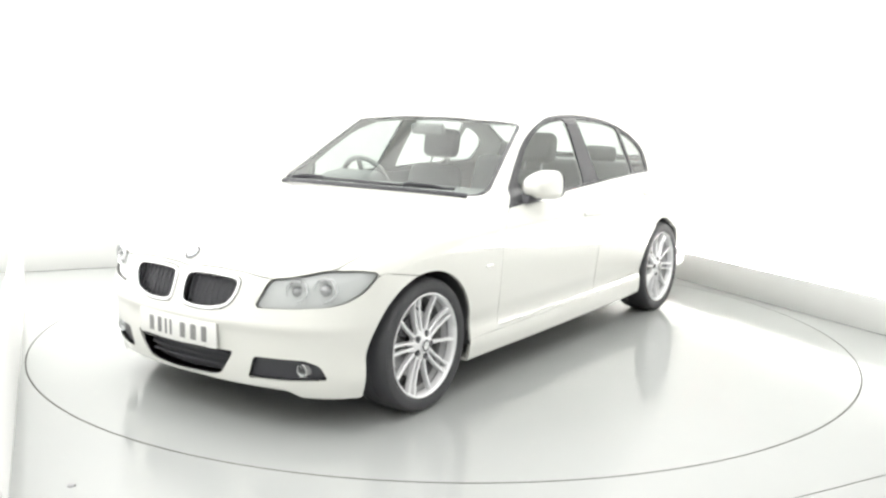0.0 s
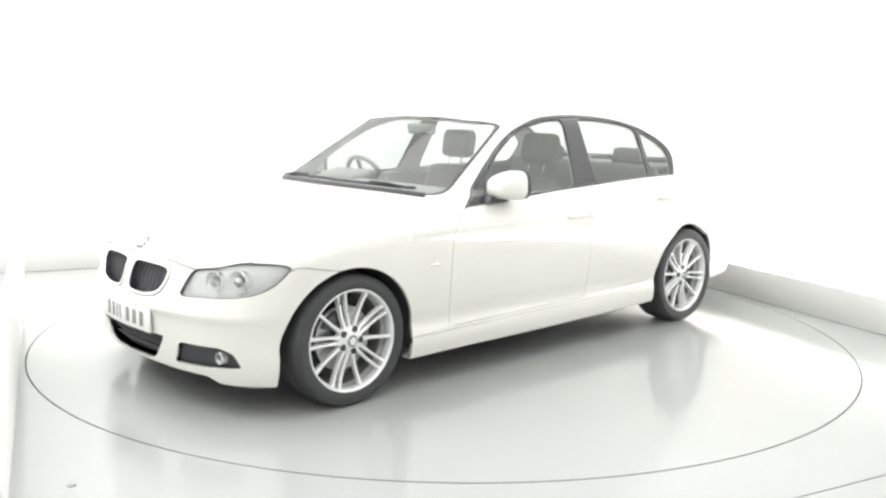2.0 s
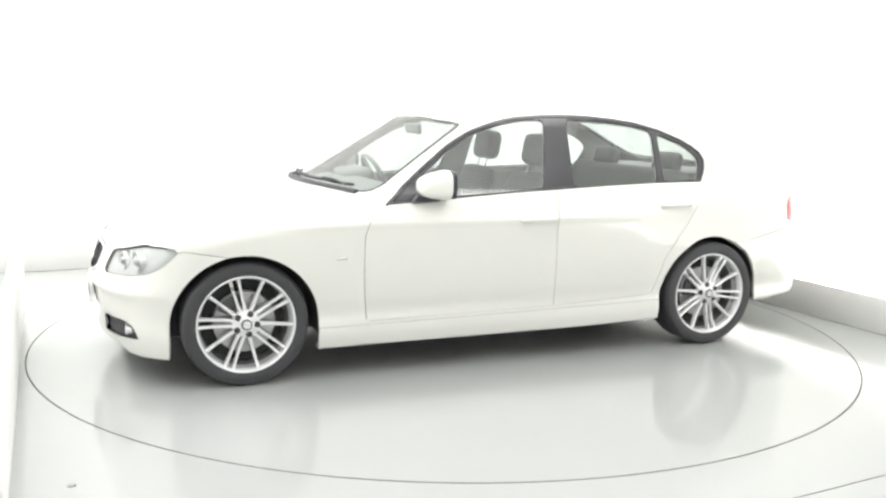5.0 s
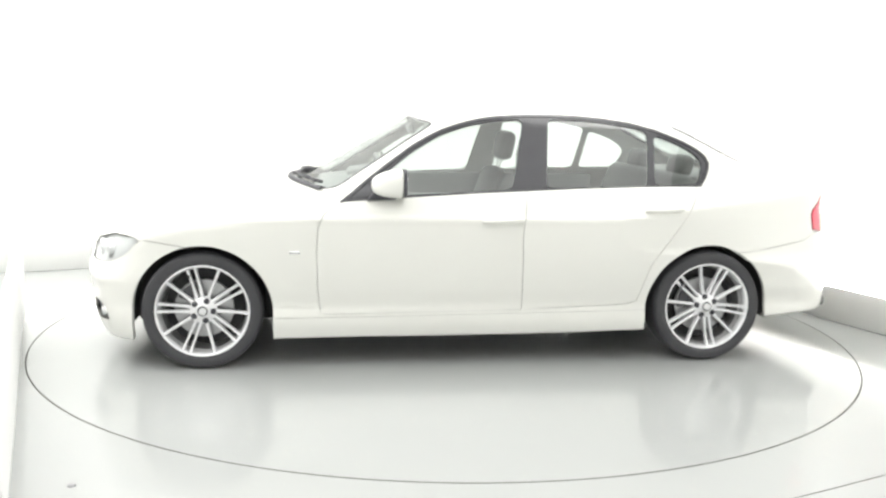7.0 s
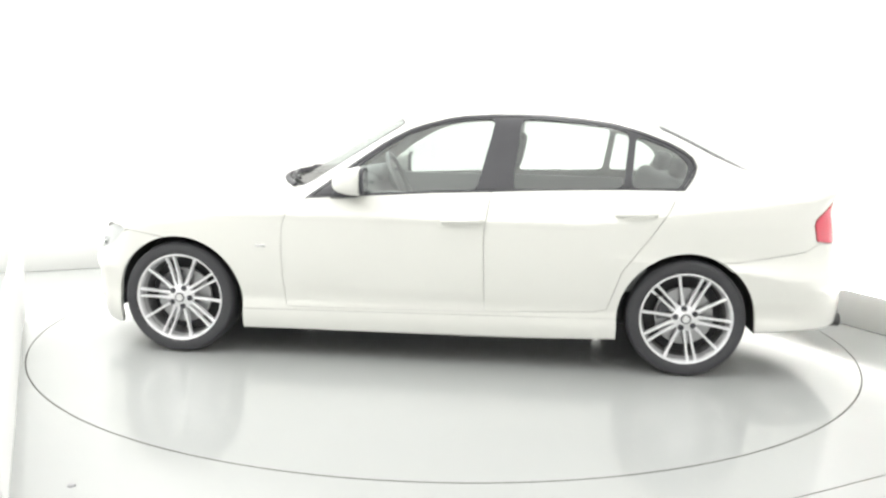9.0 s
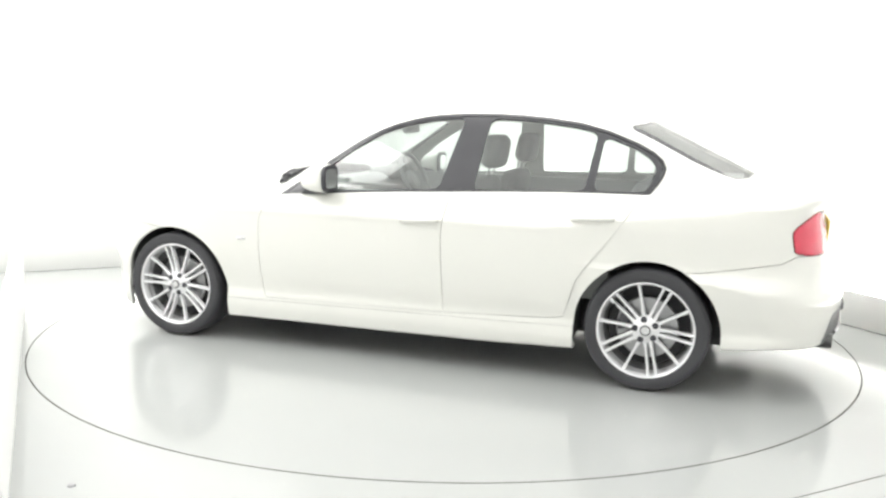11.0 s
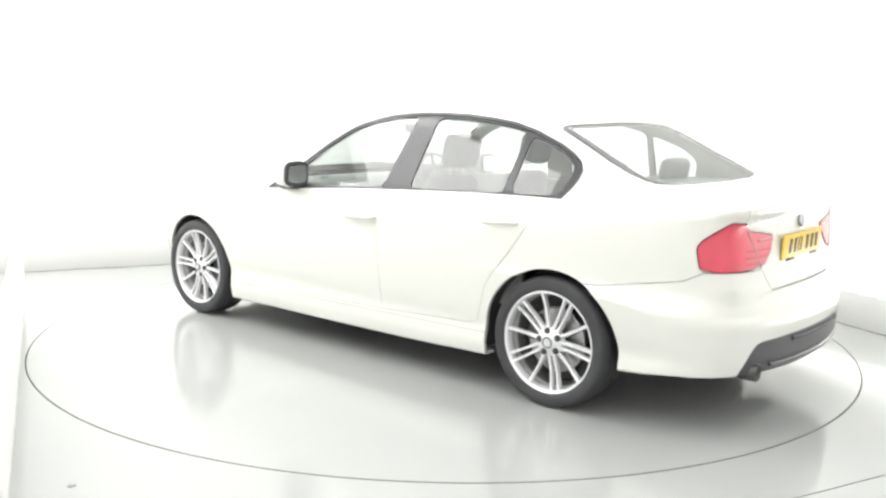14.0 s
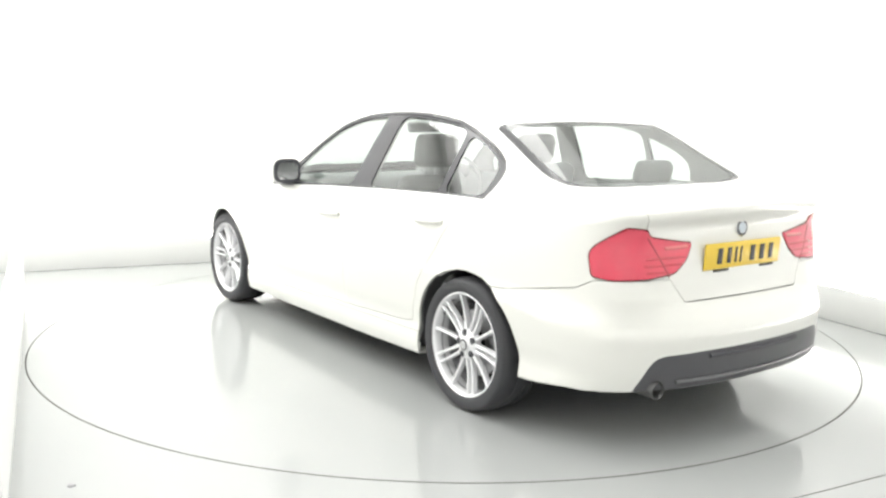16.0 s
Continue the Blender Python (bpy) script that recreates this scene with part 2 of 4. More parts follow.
HOOD = curve([0.4, 0.7, 0.95, 1.2, 1.5, 1.8, 1.965, 2.05, 2.12, 2.2],
             [1.00, 0.985, 0.955, 0.925, 0.875, 0.80, 0.735, 0.68, 0.60, 0.50])
BOOT = curve([-2.4, -2.25, -2.1, -1.9, -1.7, -1.4, -1.0],
             [0.985, 1.012, 1.028, 1.043, 1.055, 1.06, 1.06])
ROOF = curve([-1.8, -1.5, -1.2, -0.9, -0.6, -0.3, 0.0, 0.2, 0.5],
             [1.22, 1.30, 1.356, 1.388, 1.405, 1.408, 1.398, 1.378, 1.30])
NOSE = curve([0.1, 0.18, 0.25, 0.33, 0.42, 0.465, 0.49, 0.56, 0.64, 0.72, 0.9],
             [2.01, 2.045, 2.06, 2.068, 2.078, 2.090, 2.083, 2.064, 2.049, 2.03, 1.98])
TAIL = curve([0.1, 0.2, 0.3, 0.42, 0.50, 0.535, 0.62, 0.70, 0.80, 0.88, 0.93, 0.965, 1.0, 1.1],
             [2.26, 2.295, 2.316, 2.324, 2.322, 2.306, 2.245, 2.224, 2.210, 2.198, 2.205, 2.230, 2.256, 2.260])
BOTTOM = curve([-2.4, -2.2, -2.0, -1.8, -1.5, -1.2, -1.0, 0.0, 1.0, 1.73, 1.9, 2.1],
               [0.27, 0.267, 0.262, 0.246, 0.238, 0.19, 0.180, 0.163, 0.155, 0.140, 0.145, 0.165])


def side_gap(x, y, z):
    low = PLAN(x) - SECTION(z)
    belt = 0.815 - 0.055 * np.clip((-x - 0.4) / 0.94, 0, 1.2) ** 2 - 0.03 * np.clip((x + 0.4) / 1.03, 0, 1.5) ** 2
    high = belt - 0.47 * (z - 0.955) - 0.12 * (z - 0.955) ** 2
    t = np.clip((z - 0.93) / 0.05, 0, 1)
    t = t * t * (3 - 2 * t)
    return (y - (low * (1 - t) + high * t)) * 0.93


def top_gap(x, y, z):
    deck = np.where(x > -0.4, HOOD(x) - 0.09 * y * y - 0.05 * y ** 4, BOOT(x) - 0.07 * y * y)
    screen = 1.468 - 0.60 * (x + 0.336 * y * y)
    rear = 1.345 + 0.49 * (x + 1.23 - 0.10 * y * y) - 0.04 * y * y
    roof = ROOF(x) - 0.13 * y * y
    cabin = smin(smin(screen, rear, 0.03), roof, 0.03)
    return (z - smax(deck, cabin, 0.02)) * 0.9


def field(x, y, z):
    y = np.abs(y)
    end_f = (x - (NOSE(z) - 0.24 * y ** 2 - 0.22 * y ** 4)) * 0.9
    t = np.clip((z - 0.52) / 0.13, 0, 1)
    t = t * t * (3 - 2 * t)
    bow = (1 - t) * (0.20 * y ** 2 + 0.18 * y ** 4 + 1.0 * y ** 12) + t * (0.10 * y ** 2 + 4.2 * y ** 12)
    end_r = (-x - (TAIL(z) - bow)) * 0.9
    f = smax(side_gap(x, y, z), top_gap(x, y, z), 0.07)
    f = smax(f, end_f, 0.12)
    f = smax(f, end_r, 0.068)
    lip = np.clip((x - 1.75) / 0.08, 0, 1) * (1 - np.clip((y - 0.55) / 0.06, 0, 1)) * 0.026
    return smax(f, BOTTOM(x) + lip - z, 0.012)

# ---- skin of the car: a fine net over the body form, cut into panels ----
def net():
    z0, ends = 0.50, 1.35
    cols = [(-ends, -a) for a in np.radians(np.linspace(90, 1, 150))]
    cols += [(x, 0.0) for x in np.linspace(-ends, ends, 190)]
    cols += [(ends, a) for a in np.radians(np.linspace(1, 90, 84))]
    cols = np.array(cols)
    phi = np.radians(np.concatenate([np.linspace(-90, -62, 8)[:-1], np.linspace(-62, 90, 176)]))
    n, m = len(cols), len(phi)
    o = np.zeros((n, m, 3))
    o[..., 0], o[..., 2] = cols[:, None, 0], z0
    d = np.zeros((n, m, 3))
    ca, sa = np.cos(cols[:, 1])[:, None], np.sin(cols[:, 1])[:, None]
    d[..., 0], d[..., 1], d[..., 2] = sa, ca * np.cos(phi), ca * np.sin(phi)
    lo, hi = np.zeros((n, m)), np.full((n, m), 1.9)
    for _ in range(34):
        mid = (lo + hi) / 2
        p = o + mid[..., None] * d
        inside = field(p[..., 0], p[..., 1], p[..., 2]) < 0
        lo, hi = np.where(inside, mid, lo), np.where(inside, hi, mid)
    v = (o + lo[..., None] * d).reshape(-1, 3)
    v[np.abs(v[:, 1]) < 1e-6, 1] = 0
    i = np.arange(n * m).reshape(n, m)
    a, b, c, e = (q.ravel() for q in (i[:-1, :-1], i[1:, :-1], i[1:, 1:], i[:-1, 1:]))
    f = np.concatenate([np.stack([a, c, b], 1), np.stack([a, e, c], 1)])
    return v, f


def shape_gap(px, pz, pts):
    """Signed distance to a closed outline, negative inside."""
    p = np.stack([px, pz], 1)
    q = np.array(pts, float)
    best, odd = np.full(len(p), 1e9), np.zeros(len(p), bool)
    for s, t in zip(q, np.roll(q, -1, 0)):
        e, w = t - s, p - s
        k = np.clip((w @ e) / max(e @ e, 1e-12), 0, 1)
        best = np.minimum(best, np.hypot(*(w - k[:, None] * e).T))
        cross = (s[1] > p[:, 1]) != (t[1] > p[:, 1])
        at = s[0] + (p[:, 1] - s[1]) * e[0] / (e[1] if abs(e[1]) > 1e-12 else 1e-12)
        odd ^= cross & (p[:, 0] < at)
    return np.where(odd, -best, best)


def rounded(pts, times=2, reach=0.022):
    """Softens the corners of an outline over a short reach."""
    q = [np.array(p, float) for p in pts]
    for _ in range(times):
        out = []
        for a, b in zip(q, q[1:] + q[:1]):
            k = min(0.25, reach / max(np.linalg.norm(b - a), 1e-9))
            out += [a * (1 - k) + b * k, a * k + b * (1 - k)]
        q, reach = out, reach * 0.4
    return q


class Skin:
    def __init__(self):
        self.v, self.f = net()
        self.label = np.zeros(len(self.f), int)
        self.names = ["shell", "under"]
        c = self.v[self.f].mean(1)
        p, q, r = (self.v[self.f[:, j]] for j in range(3))
        n = np.cross(q - p, r - p)
        down = n[:, 2] / np.maximum(np.linalg.norm(n, axis=1), 1e-12) < -0.9
        self.label[down & (c[:, 1] < 0.80) & (c[:, 2] < 0.30) & (np.abs(c[:, 0]) < 1.9)] = 1

    def split(self, s):
        s = np.where(np.abs(s) < 2e-5, 0.0, s)
        sf = s[self.f]
        cross = (sf.min(1) < 0) & (sf.max(1) > 0)
        keep_f, keep_l = self.f[~cross], self.label[~cross]
        f, lab = self.f[cross], self.label[cross]
        if len(f) == 0:
            return s
        e = np.concatenate([f[:, [0, 1]], f[:, [1, 2]], f[:, [2, 0]]])
        e = e[s[e[:, 0]] * s[e[:, 1]] < 0]
        u = np.unique(np.sort(e, 1), axis=0)
        t = s[u[:, 0]] / (s[u[:, 0]] - s[u[:, 1]])
        new_v = self.v[u[:, 0]] + t[:, None] * (self.v[u[:, 1]] - self.v[u[:, 0]])
        ids = {(int(a), int(b)): len(self.v) + k for k, (a, b) in enumerate(u)}
        self.v = np.concatenate([self.v, new_v])
        s = np.concatenate([s, np.zeros(len(new_v))])
        tris, labs = [], []
        for tri, l in zip(f.tolist(), lab.tolist()):
            loop = []
            for k in range(3):
                a, b = tri[k], tri[(k + 1) % 3]
                loop.append(a)
                if s[a] * s[b] < 0:
                    loop.append(ids[(min(a, b), max(a, b))])
            for sign in (1, -1):
                part_ = [x for x in loop if s[x] * sign >= 0]
                for k in range(1, len(part_) - 1):
                    tris.append((part_[0], part_[k], part_[k + 1]))
                    labs.append(l)
        self.f = np.concatenate([keep_f, np.array(tris)])
        self.label = np.concatenate([keep_l, np.array(labs)])
        return s

    def cut(self, name, gap_at, valid, allowed=None, gap=0.0, edge=0.0):
        """Marks as name all that lies inside gap_at; a band of half-width gap round it is taken out."""
        def value():
            x, y, z = self.v.T
            return np.where(valid(x, y, z), gap_at(x, y, z), 1.0) + edge
        levels = (gap, -gap) if gap else (0.0,)
        for level in levels:
            self.split(value() - level)
        c = self.v[self.f].mean(1)
        s = np.where(valid(*c.T), gap_at(*c.T), 1.0) + edge
        ok = np.ones(len(s), bool) if allowed is None else np.isin(self.label, [self.names.index(a) for a in allowed])
        if name not in self.names:
            self.names.append(name)
        self.label[ok & (s < -gap)] = self.names.index(name)
        if gap:
            if "joint" not in self.names:
                self.names.append("joint")
            self.label[ok & (np.abs(s) <= gap)] = self.names.index("joint")

    def normals(self, v):
        e = 0.0015
        x, y, z = v.T
        n = np.stack([field(x + e, y, z) - field(x - e, y, z), field(x, y + e, z) - field(x, np.maximum(y - e, -9), z),
                      field(x, y, z + e) - field(x, y, z - e)], 1)
        return n / np.maximum(np.linalg.norm(n, axis=1), 1e-9)[:, None]

    def take(self, names, both=False, flip=False, push=0.0):
        """Points, faces and normals of the marked cells; both: with the mirrored half; flip: the mirrored half alone."""
        f = self.f[np.isin(self.label, [self.names.index(n) for n in names if n in self.names])]
        used, inv = np.unique(f, return_inverse=True)
        v, f = self.v[used].copy(), inv.reshape(-1, 3)
        n = self.normals(v)
        v = v + push * n
        area = np.linalg.norm(np.cross(v[f[:, 1]] - v[f[:, 0]], v[f[:, 2]] - v[f[:, 0]]), axis=1)
        f = f[area > 1e-9]
        mirror = np.array([1, -1, 1])
        if flip:
            return v * mirror, f[:, ::-1], n * mirror
        if both:
            mid = np.abs(v[:, 1]) < 1e-6
            idx = np.where(mid, np.arange(len(v)), len(v) + np.cumsum(~mid) - 1)
            n[mid, 1] = 0
            f = np.concatenate([f, idx[f][:, ::-1]])
            v, n = np.concatenate([v, v[~mid] * mirror]), np.concatenate([n, n[~mid] * mirror])
        return v, f, n


def skin_part(name, data, mat, parent, label="", rim=0.010):
    """One panel, with its edge turned inwards."""
    v, f, n = data
    e = np.concatenate([f[:, [0, 1]], f[:, [1, 2]], f[:, [2, 0]]])
    key = np.sort(e, 1)
    _, inv, count = np.unique(key, axis=0, return_inverse=True, return_counts=True)
    edge = e[count[inv.ravel()] == 1]
    a, b = edge[:, 0], edge[:, 1]
    k = len(v)
    m = len(edge)
    quad_v = np.concatenate([v[a], v[b], v[b] - rim * n[b], v[a] - rim * n[a]])
    along = v[b] - v[a]
    out = np.cross(along, n[a])
    out = out / np.maximum(np.linalg.norm(out, axis=1), 1e-9)[:, None]
    quads = np.stack([k + m + np.arange(m), k + np.arange(m), k + 3 * m + np.arange(m), k + 2 * m + np.arange(m)], 1)
    verts = np.concatenate([v, quad_v]) if rim else v
    norm = np.concatenate([n, out, out, out, out]) if rim else n
    me = bpy.data.meshes.new(name)
    me.from_pydata(verts.tolist(), [], f.tolist() + (quads.tolist() if rim else []))
    me.polygons.foreach_set("use_smooth", np.ones(len(me.polygons), bool))
    me.normals_split_custom_set_from_vertices(norm.tolist())
    me.materials.append(mat)
    ob = new(name, me)
    ob.parent = parent
    if label:
        ob["label"] = label
    return ob


def side(pts):
    return lambda x, y, z: shape_gap(x, z, pts)


def top(pts):
    return lambda x, y, z: shape_gap(x, y, pts)


def ends_view(pts):
    return lambda x, y, z: shape_gap(y, z, pts)


def corner(pts, sign):
    """Outline of points (x, y, z), seen from the car's front (sign 1) or rear corner (-1)."""
    q = [((py - sign * px) * 0.7071, pz) for px, py, pz in pts]
    return lambda x, y, z: shape_gap((y - sign * x) * 0.7071, z, q)


def arch(xc, zc, r):
    return lambda x, y, z: np.where(z > zc, np.hypot(x - xc, z - zc), np.abs(x - xc)) - r


DLO = [(0.672, 0.884), (0.577, 0.958), (0.43, 1.072), (0.281, 1.178), (0.205, 1.223), (0.129, 1.261), (0.05, 1.290), (-0.025, 1.312), (-0.10, 1.330),
       (-0.181, 1.343), (-0.338, 1.355), (-0.496, 1.358), (-0.653, 1.354), (-0.81, 1.341), (-0.967, 1.321), (-1.121, 1.282), (-1.275, 1.224),
       (-1.352, 1.184), (-1.400, 1.147), (-1.421, 1.105), (-1.413, 1.065), (-1.392, 1.025), (-1.352, 0.973), (-1.15, 0.9735), (-0.942, 0.971),
       (-0.634, 0.961), (-0.33, 0.945), (-0.028, 0.931), (0.271, 0.912), (0.45, 0.900)]
FRONT_GLASS = rounded([(0.46, 0.914), (0.44, 1.02), (0.28, 1.148), (0.129, 1.236), (-0.025, 1.289), (-0.181, 1.320), (-0.345, 1.332), (-0.258, 0.956)], 2)
REAR_GLASS = rounded([(-0.487, 1.334), (-0.653, 1.330), (-0.81, 1.317), (-0.967, 1.297), (-1.066, 1.272), (-1.029, 0.981), (-0.449, 0.962)], 2)
QUARTER_GLASS = rounded([(-1.100, 1.257), (-1.275, 1.193), (-1.345, 1.147), (-1.378, 1.10), (-1.332, 0.986), (-1.074, 0.983)], 2)
FRONT_DOOR = [(0.640, 0.900), (0.750, 0.823), (0.783, 0.74), (0.787, 0.60), (0.782, 0.45), (0.765, 0.30), (0.74, 0.291), (-0.3185, 0.306),
              (-0.3125, 0.55), (-0.3055, 0.72), (-0.3245, 0.86), (-0.347, 1.0), (-0.345, 1.30), (0.60, 1.1)]
REAR_DOOR = [(-0.3185, 0.307), (-0.90, 0.330), (-0.965, 0.345), (-1.0, 0.45), (-1.03, 0.545), (-1.09, 0.63), (-1.166, 0.727), (-1.262, 0.868), (-1.322, 0.98),
             (-1.2, 1.2), (-0.35, 1.3), (-0.347, 1.0), (-0.3245, 0.86), (-0.3055, 0.72), (-0.3125, 0.55)]
SCREEN = rounded([(0.925, 0.0), (0.92, 0.15), (0.895, 0.30), (0.84, 0.48), (0.735, 0.690), (0.675, 0.735), (0.155, 0.605), (0.165, 0.57), (0.21, 0.35), (0.232, 0.0),
                  (0.21, -0.35), (0.165, -0.57), (0.155, -0.605), (0.675, -0.735), (0.735, -0.690), (0.84, -0.48), (0.895, -0.3), (0.92, -0.15)], 1)
BACKLIGHT = rounded([(-1.262, 0.0), (-1.258, 0.3), (-1.218, 0.575), (-1.30, 0.590), (-1.65, 0.635), (-1.735, 0.615), (-1.77, 0.53), (-1.812, 0.33), (-1.838, 0.0),
                     (-1.812, -0.33), (-1.77, -0.53), (-1.735, -0.615), (-1.65, -0.635), (-1.30, -0.590), (-1.218, -0.575), (-1.258, -0.3)], 1)
BONNET = rounded([(2.2, -0.49), (2.2, 0.49), (1.96, 0.50), (1.90, 0.63), (1.82, 0.72), (1.72, 0.765), (1.58, 0.765), (1.2, 0.74), (0.80, 0.745), (0.74, 0.72), (0.86, 0.48),
                  (0.945, 0.15), (0.945, -0.15), (0.86, -0.48), (0.74, -0.72), (0.80, -0.745), (1.2, -0.74), (1.58, -0.765), (1.72, -0.765), (1.82, -0.72), (1.90, -0.63), (1.96, -0.50)], 1)
KIDNEY = rounded([(0.024, 0.640), (0.058, 0.660), (0.20, 0.663), (0.325, 0.656), (0.354, 0.632), (0.343, 0.572), (0.30, 0.520), (0.20, 0.499), (0.10, 0.499), (0.042, 0.509), (0.022, 0.55)], 1)
INTAKE = rounded([(-0.31, 0.332), (0.31, 0.332), (0.325, 0.325), (0.25, 0.222), (0.20, 0.205), (0.0, 0.198), (-0.2, 0.205), (-0.25, 0.222), (-0.325, 0.325)], 1)
HEADLIGHT = [(2.022, 0.436, 0.535), (1.963, 0.477, 0.655), (1.92, 0.573, 0.669), (1.88, 0.63, 0.684), (1.836, 0.687, 0.701), (1.751, 0.80, 0.700), (1.680, 0.848, 0.688),
             (1.72, 0.838, 0.645), (1.76, 0.822, 0.605), (1.83, 0.777, 0.566), (1.893, 0.708, 0.550), (1.96, 0.58, 0.540)]
FOG = [(2.015, 0.425, 0.322), (1.93, 0.640, 0.321), (1.895, 0.696, 0.300), (1.868, 0.722, 0.236), (1.963, 0.547, 0.222), (2.013, 0.388, 0.222)]
TAIL_LAMP = [(-2.028, 0.748, 0.822), (-2.046, 0.738, 0.852), (-2.100, 0.704, 0.894), (-2.147, 0.654, 0.931), (-2.177, 0.566, 0.920), (-2.175, 0.552, 0.891), (-2.199, 0.319, 0.855),
             (-2.203, 0.353, 0.788), (-2.202, 0.418, 0.735), (-2.188, 0.552, 0.720), (-2.114, 0.70, 0.715), (-2.045, 0.745, 0.728)]
DIFFUSER = rounded([(0.0, 0.425), (0.30, 0.423), (0.535, 0.415), (0.575, 0.390), (0.640, 0.270), (0.65, 0.20), (0.0, 0.20),
                    (-0.65, 0.20), (-0.640, 0.270), (-0.575, 0.390), (-0.535, 0.415), (-0.30, 0.423)], 1)


def bonnet_foot(y):
    """Height of the bonnet's front edge, from over the grille to the headlight."""
    return np.interp(np.abs(y), [0.0, 0.05, 0.20, 0.34, 0.44, 0.50], [0.668, 0.674, 0.677, 0.672, 0.659, 0.655])


def bonnet_gap(x, y, z):
    return np.maximum(shape_gap(x, y, BONNET), bonnet_foot(y) - z)


def front_bumper_gap(x, y, z):
    on_wing = np.interp(x, [1.45, 1.66, 1.72, 1.80], [0.648, 0.684, 0.66, 0.60])
    return np.maximum(1.30 - x, z - np.where(y < 0.55, bonnet_foot(y), on_wing))


def rear_bumper_gap(x, y, z):
    on_side = np.interp(-x, [1.5, 1.63, 1.99, 2.06], [0.612, 0.617, 0.676, 0.716])
    zt = np.where(y > 0.41, on_side, np.interp(y, [0.37, 0.41], [0.617, 0.716]))
    return np.maximum(x + 1.30, z - zt)


def boot_gap(x, y, z):
    w = -x - z
    edge = np.interp(w, [0.70, 0.80, 1.15, 1.24, 1.31, 1.48, 1.60], [0.66, 0.66, 0.60, 0.565, 0.556, 0.452, 0.385])
    return np.maximum.reduce([y - edge, 0.782 - w - 0.16 * y * y, 0.619 - z])


def make_skin():
    k = Skin()
    any_ = lambda x, y, z: np.ones(len(x), bool)
    flank = lambda x, y, z: (y > 0.45) & (z > 0.86)
    k.cut("arch", arch(1.375, 0.295, 0.362), lambda x, y, z: (y > 0.45) & (z < 0.7))
    k.cut("arch", arch(-1.378, 0.298, 0.360), lambda x, y, z: (y > 0.45) & (z < 0.7))
    k.cut("window_trim", side(DLO), flank)
    for name, pts in (("front_glass", FRONT_GLASS), ("rear_glass", REAR_GLASS), ("quarter_glass", QUARTER_GLASS)):
        k.cut(name, side(pts), flank, ["window_trim"], 0.0)
    k.cut("door_frame", side(DLO), flank, ["window_trim"], 0.0014, edge=0.0155)
    k.cut("screen_trim", top(SCREEN), lambda x, y, z: (z > 0.88) & (x > 0) & (x < 1.1), ["shell"])
    k.cut("screen", lambda x, y, z: shape_gap(x, y * 1.018, SCREEN), lambda x, y, z: (z > 0.88) & (x > 0) & (x < 1.1), ["screen_trim"], edge=0.010)
    k.cut("back_trim", top(BACKLIGHT), lambda x, y, z: (z > 0.98) & (x < -1.1), ["shell"])
    k.cut("backlight", lambda x, y, z: shape_gap(x, y * 1.055, BACKLIGHT), lambda x, y, z: (z > 0.98) & (x < -1.1), ["back_trim"], edge=0.007)
    k.cut("front_door", side(FRONT_DOOR), lambda x, y, z: y > 0.5, ["shell"], 0.0015)
    k.cut("rear_door", side(REAR_DOOR), lambda x, y, z: y > 0.5, ["shell"], 0.0015)
    k.cut("headlight", corner(rounded(HEADLIGHT, 2, 0.016), 1), lambda x, y, z: (x > 1.5) & (z > 0.45), None, 0.0009)
    k.cut("tail_rim", corner(rounded(TAIL_LAMP, 2, 0.010), -1), lambda x, y, z: (x < -1.8) & (z > 0.6) & (z < 0.96), None, 0.0015)
    k.cut("tail_lamp", corner(rounded(TAIL_LAMP, 2, 0.010), -1), lambda x, y, z: (x < -1.8) & (z > 0.6) & (z < 0.96), ["tail_rim"], edge=0.0055)
    k.cut("kidney_ring", ends_view(KIDNEY), lambda x, y, z: x > 1.85, ["shell"], 0.0022)
    k.cut("kidney", ends_view(KIDNEY), lambda x, y, z: x > 1.85, ["kidney_ring"], edge=0.0155)
    k.cut("bonnet", bonnet_gap, lambda x, y, z: (z > 0.5) & (x > 0.5), ["shell"], 0.0022)
    k.cut("front_bumper", front_bumper_gap, any_, ["shell"], 0.0018)
    k.cut("boot_lid", boot_gap, lambda x, y, z: (x < -1.6) & (z > 0.5), ["shell"], 0.0016)
    k.cut("rear_bumper", rear_bumper_gap, any_, ["shell"], 0.0018)
    k.cut("intake", ends_view(INTAKE), lambda x, y, z: x > 1.8, ["front_bumper"])
    k.cut("fog_recess", corner(rounded(FOG, 2, 0.010), 1), lambda x, y, z: (x > 1.7) & (z < 0.4), ["front_bumper"])
    k.cut("diffuser", ends_view(DIFFUSER), lambda x, y, z: x < -2.0, ["rear_bumper"])
    k.cut("side_skirt", lambda x, y, z: np.maximum(z - (0.283 - 0.014 * x), np.abs(x) - 1.05), lambda x, y, z: y > 0.3, ["shell"], 0.0012)
    k.cut("front_wing", lambda x, y, z: np.maximum(0.62 - x, z - 0.93), any_, ["shell"])
    return k


def surface_point(x=None, y=0.0, z=0.0, sign=1):
    """Where the body form stands: along y for a given x, z, or along x for a given y, z."""
    lo, hi = 0.0, 2.6 if x is None else 1.2
    for _ in range(40):
        mid = (lo + hi) / 2
        p = (sign * mid, y, z) if x is None else (x, mid, z)
        if field(np.array([p[0]]), np.array([p[1]]), np.array([p[2]]))[0] < 0:
            lo = mid
        else:
            hi = mid
    return lo


